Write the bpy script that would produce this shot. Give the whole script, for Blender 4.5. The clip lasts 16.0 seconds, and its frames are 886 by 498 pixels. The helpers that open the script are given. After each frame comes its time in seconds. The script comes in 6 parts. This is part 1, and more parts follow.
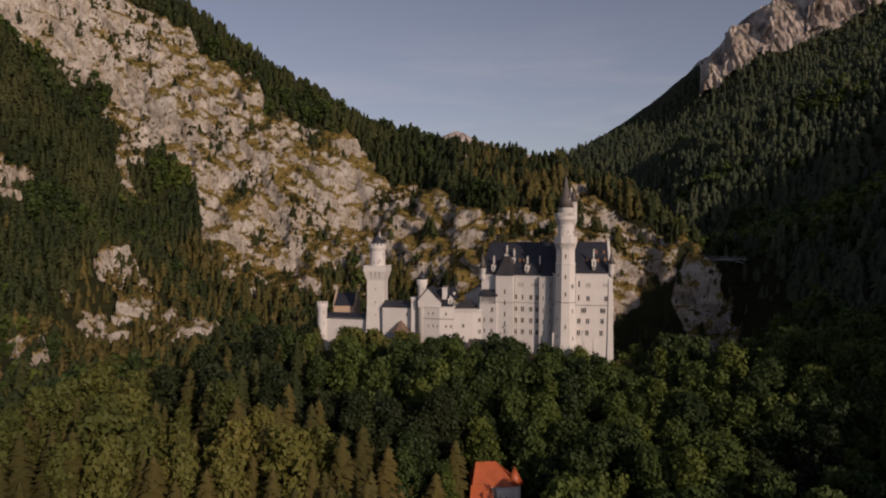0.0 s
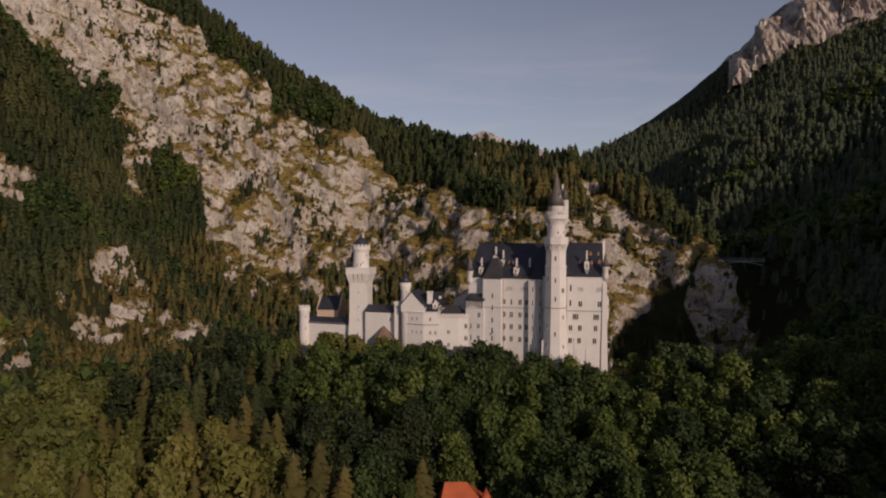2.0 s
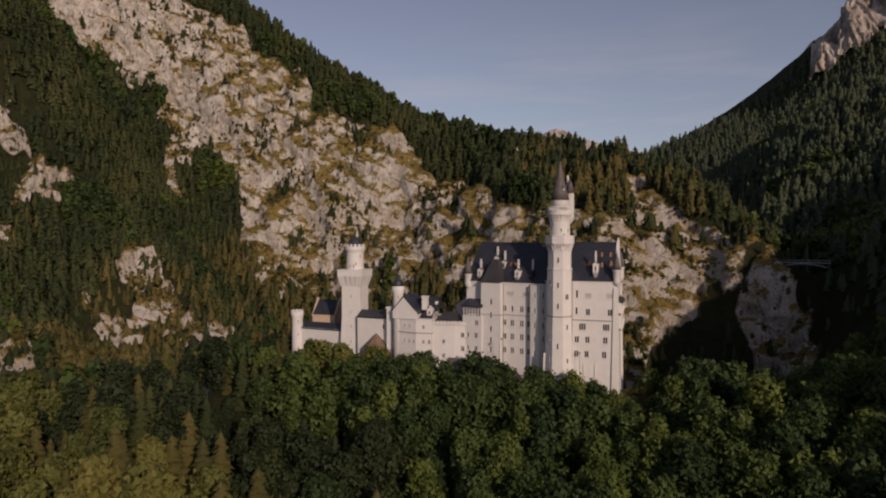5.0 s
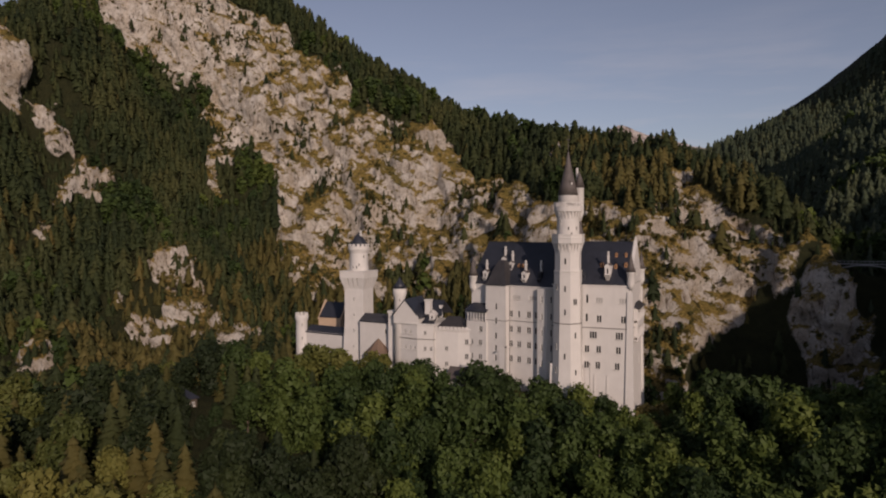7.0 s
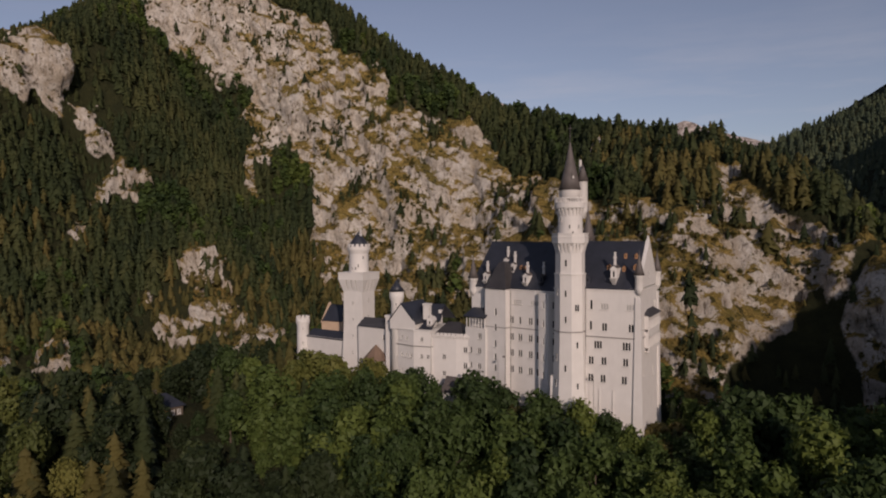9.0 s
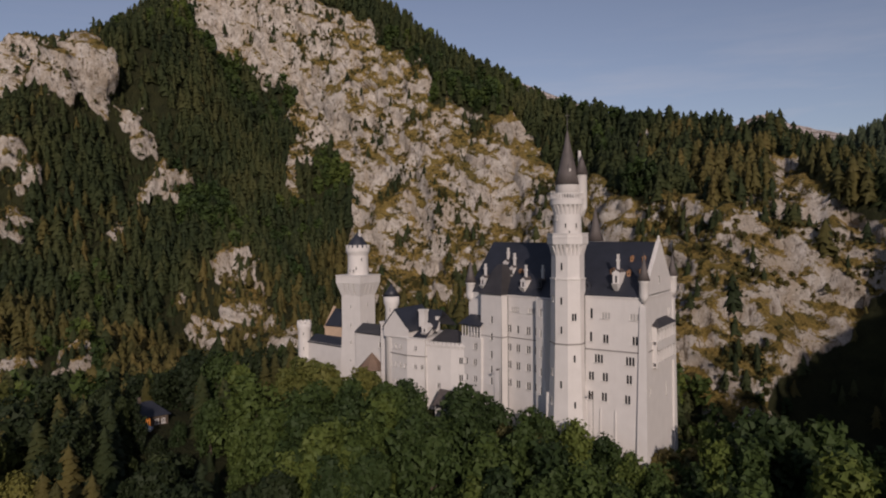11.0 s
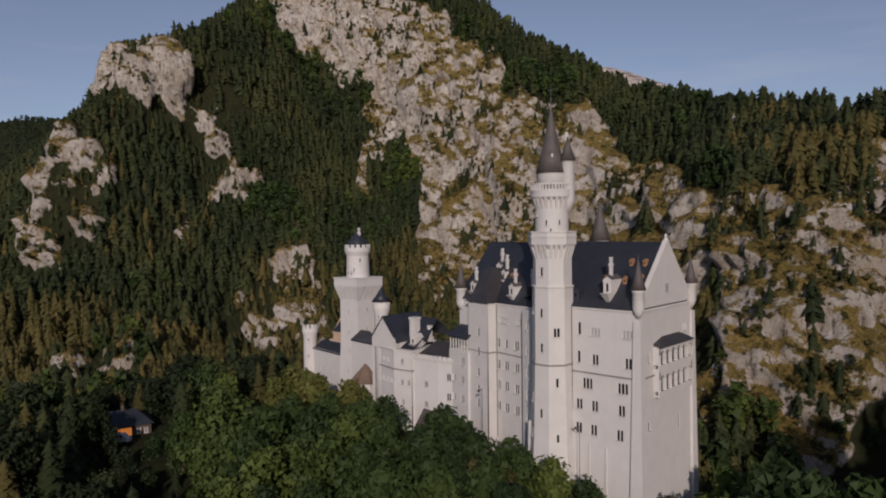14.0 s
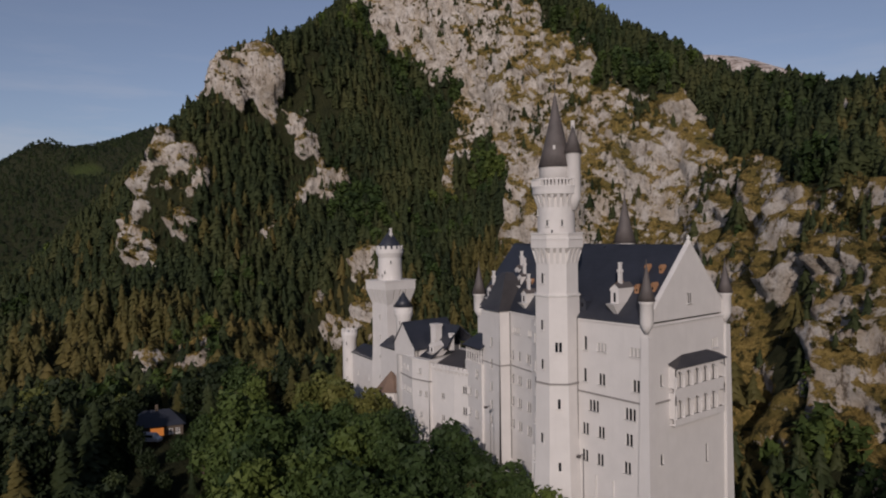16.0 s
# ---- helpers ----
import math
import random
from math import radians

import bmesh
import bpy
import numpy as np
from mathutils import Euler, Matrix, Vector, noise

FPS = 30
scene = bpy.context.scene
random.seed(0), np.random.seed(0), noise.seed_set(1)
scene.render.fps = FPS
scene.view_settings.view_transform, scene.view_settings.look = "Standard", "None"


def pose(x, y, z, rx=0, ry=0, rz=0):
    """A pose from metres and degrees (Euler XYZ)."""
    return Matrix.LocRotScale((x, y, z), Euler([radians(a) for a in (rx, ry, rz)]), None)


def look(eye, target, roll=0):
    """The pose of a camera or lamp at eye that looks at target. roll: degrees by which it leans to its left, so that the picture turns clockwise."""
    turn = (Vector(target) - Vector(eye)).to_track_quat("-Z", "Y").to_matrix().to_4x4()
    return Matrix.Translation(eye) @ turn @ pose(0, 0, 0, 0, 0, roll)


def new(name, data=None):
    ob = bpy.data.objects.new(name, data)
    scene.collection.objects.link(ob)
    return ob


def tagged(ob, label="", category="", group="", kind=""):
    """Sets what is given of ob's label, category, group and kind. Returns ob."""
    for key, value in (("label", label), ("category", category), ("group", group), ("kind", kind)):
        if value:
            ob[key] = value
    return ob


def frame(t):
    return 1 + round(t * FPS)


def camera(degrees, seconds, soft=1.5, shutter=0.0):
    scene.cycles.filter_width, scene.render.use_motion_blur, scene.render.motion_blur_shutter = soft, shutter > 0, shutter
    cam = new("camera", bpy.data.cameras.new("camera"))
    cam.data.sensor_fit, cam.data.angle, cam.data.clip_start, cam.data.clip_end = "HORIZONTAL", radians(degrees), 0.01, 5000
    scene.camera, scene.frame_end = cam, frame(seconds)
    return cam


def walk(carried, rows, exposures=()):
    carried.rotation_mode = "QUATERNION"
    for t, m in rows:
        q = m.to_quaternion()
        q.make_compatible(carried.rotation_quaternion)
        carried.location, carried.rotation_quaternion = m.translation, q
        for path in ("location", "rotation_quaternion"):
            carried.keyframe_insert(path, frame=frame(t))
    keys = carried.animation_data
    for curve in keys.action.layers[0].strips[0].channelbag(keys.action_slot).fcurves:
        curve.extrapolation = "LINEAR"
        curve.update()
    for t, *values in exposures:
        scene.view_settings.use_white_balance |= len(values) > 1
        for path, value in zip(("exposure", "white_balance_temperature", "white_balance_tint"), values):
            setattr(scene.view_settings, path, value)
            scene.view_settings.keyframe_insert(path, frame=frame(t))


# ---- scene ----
cam = camera(64.2, 16.0, soft=2.0)
METRES, EYE, TILT, LEAN, TURN = 190.0, 110.0, 0.0, 0.0, 8.2
ROWS = [
    (0.0, 0.0, 0.0, 0.0, 0.01, -1.7, -0.19),
    (0.5, 0.021, 0.0191, 0.0004, 0.73, -1.7, -0.2),
    (1.0, 0.0425, 0.0395, 0.0, 1.45, -1.69, -0.18),
    (1.5, 0.0679, 0.0633, -0.0003, 2.15, -1.67, -0.17),
    (2.0, 0.0871, 0.0824, -0.0007, 2.61, -1.66, -0.15),
    (2.5, 0.1101, 0.1055, -0.0012, 3.2, -1.65, -0.14),
    (3.0, 0.1326, 0.1285, -0.0016, 3.83, -1.64, -0.12),
    (3.5, 0.1529, 0.1504, -0.0021, 4.87, -1.63, -0.1),
    (4.0, 0.1734, 0.1733, -0.0029, 6.16, -1.63, -0.07),
    (6.5, 0.2806, 0.2992, -0.006, 13.08, -1.66, 0.13),
    (7.0, 0.2986, 0.3231, -0.0064, 14.32, -1.66, 0.16),
    (7.5, 0.3163, 0.3475, -0.0068, 15.56, -1.67, 0.2),
    (8.0, 0.3335, 0.372, -0.0073, 16.8, -1.67, 0.25),
    (8.5, 0.3515, 0.3994, -0.0077, 18.16, -1.67, 0.28),
    (9.0, 0.3677, 0.4248, -0.0081, 19.43, -1.66, 0.32),
    (11.5, 0.4441, 0.5644, -0.0089, 26.36, -1.65, 0.56),
    (12.0, 0.4568, 0.5917, -0.0089, 27.62, -1.67, 0.6),
    (12.5, 0.4703, 0.6216, -0.0091, 29.01, -1.67, 0.63),
    (13.0, 0.4836, 0.6515, -0.0091, 30.46, -1.69, 0.68),
    (13.5, 0.4954, 0.6786, -0.0089, 32.0, -1.75, 0.74),
    (14.0, 0.507, 0.7066, -0.0089, 34.15, -1.82, 0.78),
    (14.5, 0.5188, 0.7343, -0.0089, 36.36, -1.86, 0.83),
    (15.0, 0.531, 0.7612, -0.0088, 38.58, -1.87, 0.87),
    (15.5, 0.5446, 0.7932, -0.0085, 41.24, -1.84, 0.91),
    (16.0, 0.5551, 0.8184, -0.0084, 43.51, -1.79, 0.95),
]
walk(cam, [(t, pose(0, 0, EYE, TILT, LEAN, TURN) @ pose(METRES * x, METRES * y, METRES * z, 90 + pitch, roll, yaw)) for t, x, y, z, yaw, pitch, roll in ROWS],
     exposures=[(0.0, 0.04, 7150, 24), (9.0, 0.04, 6650, 22), (16.0, -0.06, 6050, 18)])

# ---- daylight: a low evening sun in front of the palace, over the viewer's right shoulder ----
SUN_AZ, SUN_EL = 42.0, 20.0          # degrees: to the right of the straight front, above the horizon
sun_dir = Vector((math.sin(radians(SUN_AZ)) * math.cos(radians(SUN_EL)), -math.cos(radians(SUN_AZ)) * math.cos(radians(SUN_EL)), math.sin(radians(SUN_EL))))
world = bpy.data.worlds.new("world")
scene.world = world
world.use_nodes = True
wn, wl = world.node_tree.nodes, world.node_tree.links
sky = wn.new("ShaderNodeTexSky")
sky.sky_type, sky.sun_disc = "NISHITA", False
sky.sun_elevation, sky.sun_rotation = radians(SUN_EL), math.atan2(sun_dir.x, sun_dir.y)
sky.altitude, sky.air_density, sky.dust_density, sky.ozone_density = 1500, 1.0, 2.4, 2.2
soft = wn.new("ShaderNodeHueSaturation")
soft.inputs["Saturation"].default_value = 0.72
wl.new(sky.outputs[0], soft.inputs["Color"])
place = wn.new("ShaderNodeTexCoord")
parts = wn.new("ShaderNodeSeparateXYZ")
wl.new(place.outputs["Generated"], parts.inputs[0])
low = wn.new("ShaderNodeMapRange")
low.inputs["From Min"].default_value, low.inputs["From Max"].default_value = 0.30, 0.06
wl.new(parts.outputs["Z"], low.inputs["Value"])
drift = wn.new("ShaderNodeMapping")
drift.inputs["Scale"].default_value = (3.0, 3.0, 22.0)
wl.new(place.outputs["Generated"], drift.inputs[0])
wisps = wn.new("ShaderNodeTexNoise")
wisps.inputs["Scale"].default_value, wisps.inputs["Detail"].default_value, wisps.inputs["Roughness"].default_value = 1.2, 7, 0.6
wl.new(drift.outputs[0], wisps.inputs["Vector"])
veil = wn.new("ShaderNodeMapRange")
veil.inputs["From Min"].default_value, veil.inputs["From Max"].default_value, veil.inputs["To Max"].default_value = 0.48, 0.75, 0.5
wl.new(wisps.outputs["Fac"], veil.inputs["Value"])
cover = wn.new("ShaderNodeMath")
cover.operation = "MULTIPLY"
wl.new(low.outputs[0], cover.inputs[0])
wl.new(veil.outputs[0], cover.inputs[1])
cloud = wn.new("ShaderNodeMix")
cloud.data_type = "RGBA"
wl.new(cover.outputs[0], cloud.inputs["Factor"])
wl.new(soft.outputs[0], cloud.inputs["A"])
cloud.inputs["B"].default_value = (7.0, 6.9, 7.0, 1)
wl.new(cloud.outputs["Result"], wn["Background"].inputs[0])
wn["Background"].inputs[1].default_value = 0.069
sun = new("sun", bpy.data.lights.new("sun", "SUN"))
sun.data.energy, sun.data.angle, sun.data.color = 2.6, radians(0.6), (1.0, 0.88, 0.73)
sun.matrix_world = look(sun_dir * 900, (0, 0, 0))
scene.view_settings.exposure = 0.0

# ---- materials ----
def nodes_of(name):
    m = bpy.data.materials.new(name)
    m.use_nodes = True
    return m, m.node_tree.nodes, m.node_tree.links, m.node_tree.nodes["Principled BSDF"]


def coords(n, l, scale, kind="Object"):
    tc = n.new("ShaderNodeTexCoord")
    mp = n.new("ShaderNodeMapping")
    mp.inputs["Scale"].default_value = scale if isinstance(scale, tuple) else (scale,) * 3
    l.new(tc.outputs[kind], mp.inputs[0])
    return mp.outputs[0]


def noise_of(n, l, vec, scale, detail=5, rough=0.6):
    t = n.new("ShaderNodeTexNoise")
    t.inputs["Scale"].default_value, t.inputs["Detail"].default_value, t.inputs["Roughness"].default_value = scale, detail, rough
    l.new(vec, t.inputs["Vector"])
    return t.outputs["Fac"]


def ramp(n, l, fac, *stops):
    r = n.new("ShaderNodeValToRGB")
    while len(r.color_ramp.elements) < len(stops):
        r.color_ramp.elements.new(0.5)
    for e, (p, c) in zip(r.color_ramp.elements, stops):
        e.position, e.color = p, (*c, 1) if len(c) == 3 else c
    l.new(fac, r.inputs[0])
    return r.outputs[0]


def mixed(n, l, fac, a, b, blend="MIX"):
    m = n.new("ShaderNodeMix")
    m.data_type, m.blend_type = "RGBA", blend
    for sock, v in ((m.inputs["Factor"], fac), (m.inputs["A"], a), (m.inputs["B"], b)):
        if isinstance(v, (int, float)):
            sock.default_value = v
        elif isinstance(v, tuple):
            sock.default_value = (*v, 1)
        else:
            l.new(v, sock)
    return m.outputs["Result"]


def maths(n, l, op, a, b=0.0, clamp=False):
    m = n.new("ShaderNodeMath")
    m.operation, m.use_clamp = op, clamp
    for sock, v in zip(m.inputs, (a, b)):
        if isinstance(v, (int, float)):
            sock.default_value = v
        else:
            l.new(v, sock)
    return m.outputs[0]


def bump(n, l, p, height, strength, distance):
    b = n.new("ShaderNodeBump")
    b.inputs["Strength"].default_value, b.inputs["Distance"].default_value = strength, distance
    l.new(height, b.inputs["Height"])
    l.new(b.outputs[0], p.inputs["Normal"])


def attribute(n, name):
    a = n.new("ShaderNodeAttribute")
    a.attribute_name = name
    return a.outputs["Fac"]


def plain(name, color, rough=0.7, metal=0.0, vary=0.15, scale=1.5, relief=0.01, streaks=False):
    """A painted, rendered or slated surface with mottling at two scales and fine relief."""
    m, n, l, p = nodes_of(name)
    vec = coords(n, l, 1.0)
    a, b = noise_of(n, l, vec, scale * 0.25, 4), noise_of(n, l, vec, scale * 3.0, 6, 0.7)
    dark = tuple(c * (1 - vary) for c in color)
    lite = tuple(min(1.0, c * (1 + vary * 0.5)) for c in color)
    c = ramp(n, l, a, (0.3, dark), (0.7, lite))
    c = mixed(n, l, 0.25, c, ramp(n, l, b, (0.3, dark), (0.7, lite)))
    if streaks:
        s = noise_of(n, l, coords(n, l, (1.6, 1.6, 0.07)), 1.0, 5, 0.65)
        f = ramp(n, l, s, (0.55, (0, 0, 0)), (0.85, (0.3, 0.3, 0.3)))
        c = mixed(n, l, f, c, tuple(v * 0.72 for v in color))
    l.new(c, p.inputs["Base Color"])
    p.inputs["Roughness"].default_value, p.inputs["Metallic"].default_value = rough, metal
    bump(n, l, p, b, 0.4, relief)
    return m


def roof_metal(name, color, seam=0.6, rough=0.45):
    """Slate or sheet roofing, in courses, with weathered patches."""
    m, n, l, p = nodes_of(name)
    vec = coords(n, l, 1.0)
    a = noise_of(n, l, vec, 0.35, 5, 0.65)
    b = noise_of(n, l, coords(n, l, (1.5, 1.5, 0.15)), 1.6, 4)
    c = ramp(n, l, a, (0.3, tuple(v * 0.65 for v in color)), (0.72, tuple(v * 1.5 for v in color)))
    c = mixed(n, l, maths(n, l, "MULTIPLY", b, 0.5), c, tuple(v * 1.9 for v in color))
    l.new(c, p.inputs["Base Color"])
    p.inputs["Roughness"].default_value = rough
    w = n.new("ShaderNodeTexWave")
    w.bands_direction = "Z"
    w.inputs["Scale"].default_value, w.inputs["Distortion"].default_value = seam, 0.6
    l.new(vec, w.inputs["Vector"])
    bump(n, l, p, maths(n, l, "ADD", w.outputs["Fac"], b), 0.12, 0.03)
    return m


def leaf(name, colors, single):
    """Foliage that differs from tree to tree and from spray to spray; a little light comes through."""
    m, n, l, p = nodes_of(name)
    if single:
        tree = n.new("ShaderNodeObjectInfo").outputs["Random"]
    else:
        tree = attribute(n, "tint")
    spray = n.new("ShaderNodeNewGeometry").outputs["Random Per Island"]
    fac = maths(n, l, "ADD", maths(n, l, "MULTIPLY", tree, 0.85), maths(n, l, "MULTIPLY", spray, 0.15))
    c = ramp(n, l, fac, *[(i / (len(colors) - 1), c) for i, c in enumerate(colors)])
    l.new(c, p.inputs["Base Color"])
    p.inputs["Roughness"].default_value = 0.65
    p.inputs["Specular IOR Level"].default_value = 0.25
    tr = n.new("ShaderNodeBsdfTranslucent")
    l.new(c, tr.inputs["Color"])
    mx = n.new("ShaderNodeMixShader")
    mx.inputs[0].default_value = 0.38
    l.new(p.outputs[0], mx.inputs[1])
    l.new(tr.outputs[0], mx.inputs[2])
    l.new(mx.outputs[0], n["Material Output"].inputs["Surface"])
    return m


def ground_material():
    """Limestone, alpine grass and forest floor, divided by the rock attribute and by how steep the surface is."""
    m, n, l, p = nodes_of("hillside")
    vec = coords(n, l, 1.0)
    big, mid, fine = noise_of(n, l, vec, 0.034, 6, 0.68), noise_of(n, l, vec, 0.12, 9, 0.76), noise_of(n, l, vec, 0.7, 6, 0.75)
    strata = noise_of(n, l, coords(n, l, (0.15, 0.15, 0.26)), 1.0, 8, 0.74)
    cracks = noise_of(n, l, coords(n, l, (0.42, 0.42, 0.13)), 1.0, 8, 0.78)
    stain = noise_of(n, l, coords(n, l, (0.09, 0.09, 0.025)), 1.0, 6, 0.65)
    rock = ramp(n, l, mid, (0.36, (0.41, 0.345, 0.285)), (0.48, (0.65, 0.58, 0.505)), (0.60, (0.78, 0.725, 0.67)))
    rock = mixed(n, l, ramp(n, l, stain, (0.40, (0.6, 0.6, 0.6)), (0.50, (0, 0, 0))), rock, (0.52, 0.42, 0.31))
    # dark specks painted in for shadowed pockets and shrubs among the cracks
    rock = mixed(n, l, ramp(n, l, cracks, (0.39, (0.92, 0.92, 0.92)), (0.47, (0, 0, 0))), rock, (0.14, 0.10, 0.065))
    grass = ramp(n, l, fine, (0.36, (0.13, 0.092, 0.026)), (0.5, (0.30, 0.21, 0.062)), (0.64, (0.46, 0.33, 0.11)))
    grass = mixed(n, l, ramp(n, l, stain, (0.46, (0, 0, 0)), (0.6, (0.6, 0.6, 0.6))), grass, (0.13, 0.115, 0.03))
    shrub = noise_of(n, l, vec, 0.22, 7, 0.74)
    grass = mixed(n, l, ramp(n, l, shrub, (0.52, (0, 0, 0)), (0.57, (0.9, 0.9, 0.9))), grass, (0.040, 0.038, 0.013))
    floor = ramp(n, l, mid, (0.3, (0.022, 0.027, 0.012)), (0.7, (0.055, 0.056, 0.022)))
    steep = n.new("ShaderNodeSeparateXYZ")
    l.new(n.new("ShaderNodeNewGeometry").outputs["Normal"], steep.inputs[0])
    ledge = maths(n, l, "ADD", maths(n, l, "MULTIPLY", steep.outputs["Z"], 0.6), maths(n, l, "MULTIPLY", big, 0.95))
    ledge = maths(n, l, "ADD", ledge, maths(n, l, "MULTIPLY", attribute(n, "scrub"), 0.11))
    ledge = maths(n, l, "ADD", ledge, maths(n, l, "MULTIPLY", strata, 0.9))
    ledge = maths(n, l, "ADD", ledge, maths(n, l, "MULTIPLY", fine, 0.45))
    ledge = maths(n, l, "ADD", ledge, maths(n, l, "MULTIPLY", noise_of(n, l, vec, 0.3, 6, 0.75), 0.85))
    green = maths(n, l, "MULTIPLY_ADD", ledge, 12.0)
    green.node.inputs[2].default_value = -22.1
    green.node.use_clamp = True
    green = maths(n, l, "SUBTRACT", green, maths(n, l, "MULTIPLY", attribute(n, "bare"), 0.85), True)
    grain = noise_of(n, l, vec, 0.38, 8, 0.8)
    rock = mixed(n, l, ramp(n, l, grain, (0.34, (0.75, 0.75, 0.75)), (0.45, (0, 0, 0))), rock, (0.27, 0.205, 0.14))
    rock = mixed(n, l, ramp(n, l, grain, (0.55, (0, 0, 0)), (0.66, (0.7, 0.7, 0.7))), rock, (0.84, 0.80, 0.75))
    gully = noise_of(n, l, coords(n, l, (0.06, 0.02, 0.014)), 1.0, 7, 0.7)
    # far gullies darkened in the colour, as shade between the ribs
    far_rock = ramp(n, l, gully, (0.40, (0.20, 0.155, 0.14)), (0.48, (0.56, 0.46, 0.42)), (0.62, (0.86, 0.78, 0.73)))
    rock = mixed(n, l, maths(n, l, "MULTIPLY", attribute(n, "bare"), 0.9), rock, far_rock)
    cliff = mixed(n, l, green, rock, grass)
    edge = maths(n, l, "ADD", attribute(n, "rock"), maths(n, l, "MULTIPLY", maths(n, l, "SUBTRACT", mid, 0.5), 0.9))
    zone = ramp(n, l, edge, (0.38, (0, 0, 0)), (0.52, (1, 1, 1)))
    meadow = mixed(n, l, attribute(n, "meadow"), floor, (0.075, 0.10, 0.022))
    l.new(mixed(n, l, zone, meadow, cliff), p.inputs["Base Color"])
    p.inputs["Roughness"].default_value = 0.92
    p.inputs["Specular IOR Level"].default_value = 0.15
    bump(n, l, p, maths(n, l, "ADD", maths(n, l, "MULTIPLY", cracks, 1.4), maths(n, l, "ADD", fine, strata)), 0.85, 3.0)
    return m


M_GROUND = ground_material()
M_WALL = plain("limestone_wall", (0.62, 0.59, 0.565), 0.85, vary=0.07, relief=0.02, streaks=True)
M_TRIM = plain("stone_trim", (0.66, 0.63, 0.60), 0.85, vary=0.1)
# dark stone: the shadow line of the string courses put into their colour
M_SHADOW_LINE = plain("shadow_line_stone", (0.27, 0.25, 0.235), 0.9, vary=0.12)
M_SLATE = roof_metal("slate_roof", (0.021, 0.023, 0.031))
M_LEAD = roof_metal("lead_roof", (0.036, 0.033, 0.034), 0.5)
M_BROWN = roof_metal("brown_slate_roof", (0.13, 0.085, 0.06), 0.8, 0.7)
M_GLOW = plain("lit_shopfront", (0.6, 0.25, 0.06), 0.6)
M_GLOW.node_tree.nodes["Principled BSDF"].inputs["Emission Color"].default_value = (1.0, 0.32, 0.06, 1)
M_GLOW.node_tree.nodes["Principled BSDF"].inputs["Emission Strength"].default_value = 0.4
M_PAINT = plain("white_car_paint", (0.62, 0.63, 0.66), 0.3, vary=0.05)
M_TYRE = plain("tyre_rubber", (0.02, 0.02, 0.02), 0.85)
M_CONE = roof_metal("spire_roof", (0.078, 0.066, 0.062), 1.2, 0.68)
M_TILE = roof_metal("clay_tile_roof", (0.33, 0.075, 0.026), 2.5)
M_COPPER = plain("copper_dormer", (0.36, 0.19, 0.095), 0.6, vary=0.25)
M_YELLOW = plain("ochre_plaster", (0.50, 0.36, 0.255), 0.9, vary=0.12)
M_GLASS = plain("window_glass", (0.012, 0.013, 0.016), 0.22, vary=0.2, relief=0.0)
M_GLASS.node_tree.nodes["Principled BSDF"].inputs["Specular IOR Level"].default_value = 0.25
M_BLIND = plain("blind_window_panel", (0.40, 0.385, 0.37), 0.6, vary=0.08)
M_PALE = plain("pale_steel", (0.26, 0.26, 0.27), 0.6)
M_FRAME = plain("window_frame", (0.10, 0.085, 0.075), 0.6)
M_PIPE = plain("downpipe", (0.10, 0.09, 0.085), 0.5)
M_BARK = plain("bark", (0.10, 0.075, 0.055), 0.95, vary=0.35, scale=3)
BROAD = ((0.027, 0.047, 0.017), (0.042, 0.068, 0.021), (0.062, 0.095, 0.026), (0.094, 0.130, 0.031), (0.142, 0.172, 0.038))
SPRUCE = ((0.030, 0.043, 0.019), (0.046, 0.061, 0.024), (0.068, 0.080, 0.030), (0.100, 0.102, 0.038))
RUSTY = ((0.074, 0.074, 0.027), (0.110, 0.100, 0.033), (0.148, 0.123, 0.040), (0.190, 0.148, 0.049))
# warmer, lighter copy of the broadleaf colours, with evening light put in
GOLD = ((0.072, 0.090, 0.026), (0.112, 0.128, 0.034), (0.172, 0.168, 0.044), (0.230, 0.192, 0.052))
# darker copy of the broadleaf colours, with shade put into the leaves
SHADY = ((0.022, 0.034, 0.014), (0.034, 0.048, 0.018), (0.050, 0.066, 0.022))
# paler, bluer needles: distance haze and lifted shade put into the colour
HAZY = ((0.062, 0.084, 0.054), (0.082, 0.106, 0.062), (0.104, 0.126, 0.070), (0.128, 0.140, 0.072))
M_BROAD, M_BROADS = leaf("broadleaf_foliage", BROAD, True), leaf("broadleaf_woods", BROAD, False)
M_SPRUCE, M_SPRUCES = leaf("spruce_needles", SPRUCE, True), leaf("spruce_woods", SPRUCE, False)
M_HAZYS = leaf("haze_toned_woods", HAZY, False)
M_SHADYS = leaf("shade_painted_woods", SHADY, False)
M_GOLD, M_GOLDS, M_SHADY = leaf("evening_lit_foliage", GOLD, True), leaf("evening_lit_woods", GOLD, False), leaf("shade_painted_foliage", SHADY, True)
M_RUSTY, M_RUSTYS = leaf("olive_brown_needles", RUSTY, True), leaf("olive_brown_woods", RUSTY, False)

# ---- helpers for meshes ----
def mesh_object(name, bm, mat, parent=None, label="", smooth=False):
    bmesh.ops.recalc_face_normals(bm, faces=bm.faces)
    me = bpy.data.meshes.new(name)
    bm.to_mesh(me)
    bm.free()
    me.materials.append(mat)
    if smooth:
        me.shade_smooth()
    ob = new(name, me)
    ob.parent = parent
    if label:
        ob["label"] = label
    return ob


part = mesh_object


def thing(name, x, y, z, label, category, group="", turn=0.0):
    ob = new(name)
    ob.matrix_basis = pose(x, y, z, 0, 0, turn)
    ob.empty_display_size = 0.5
    return tagged(ob, label, category, group)


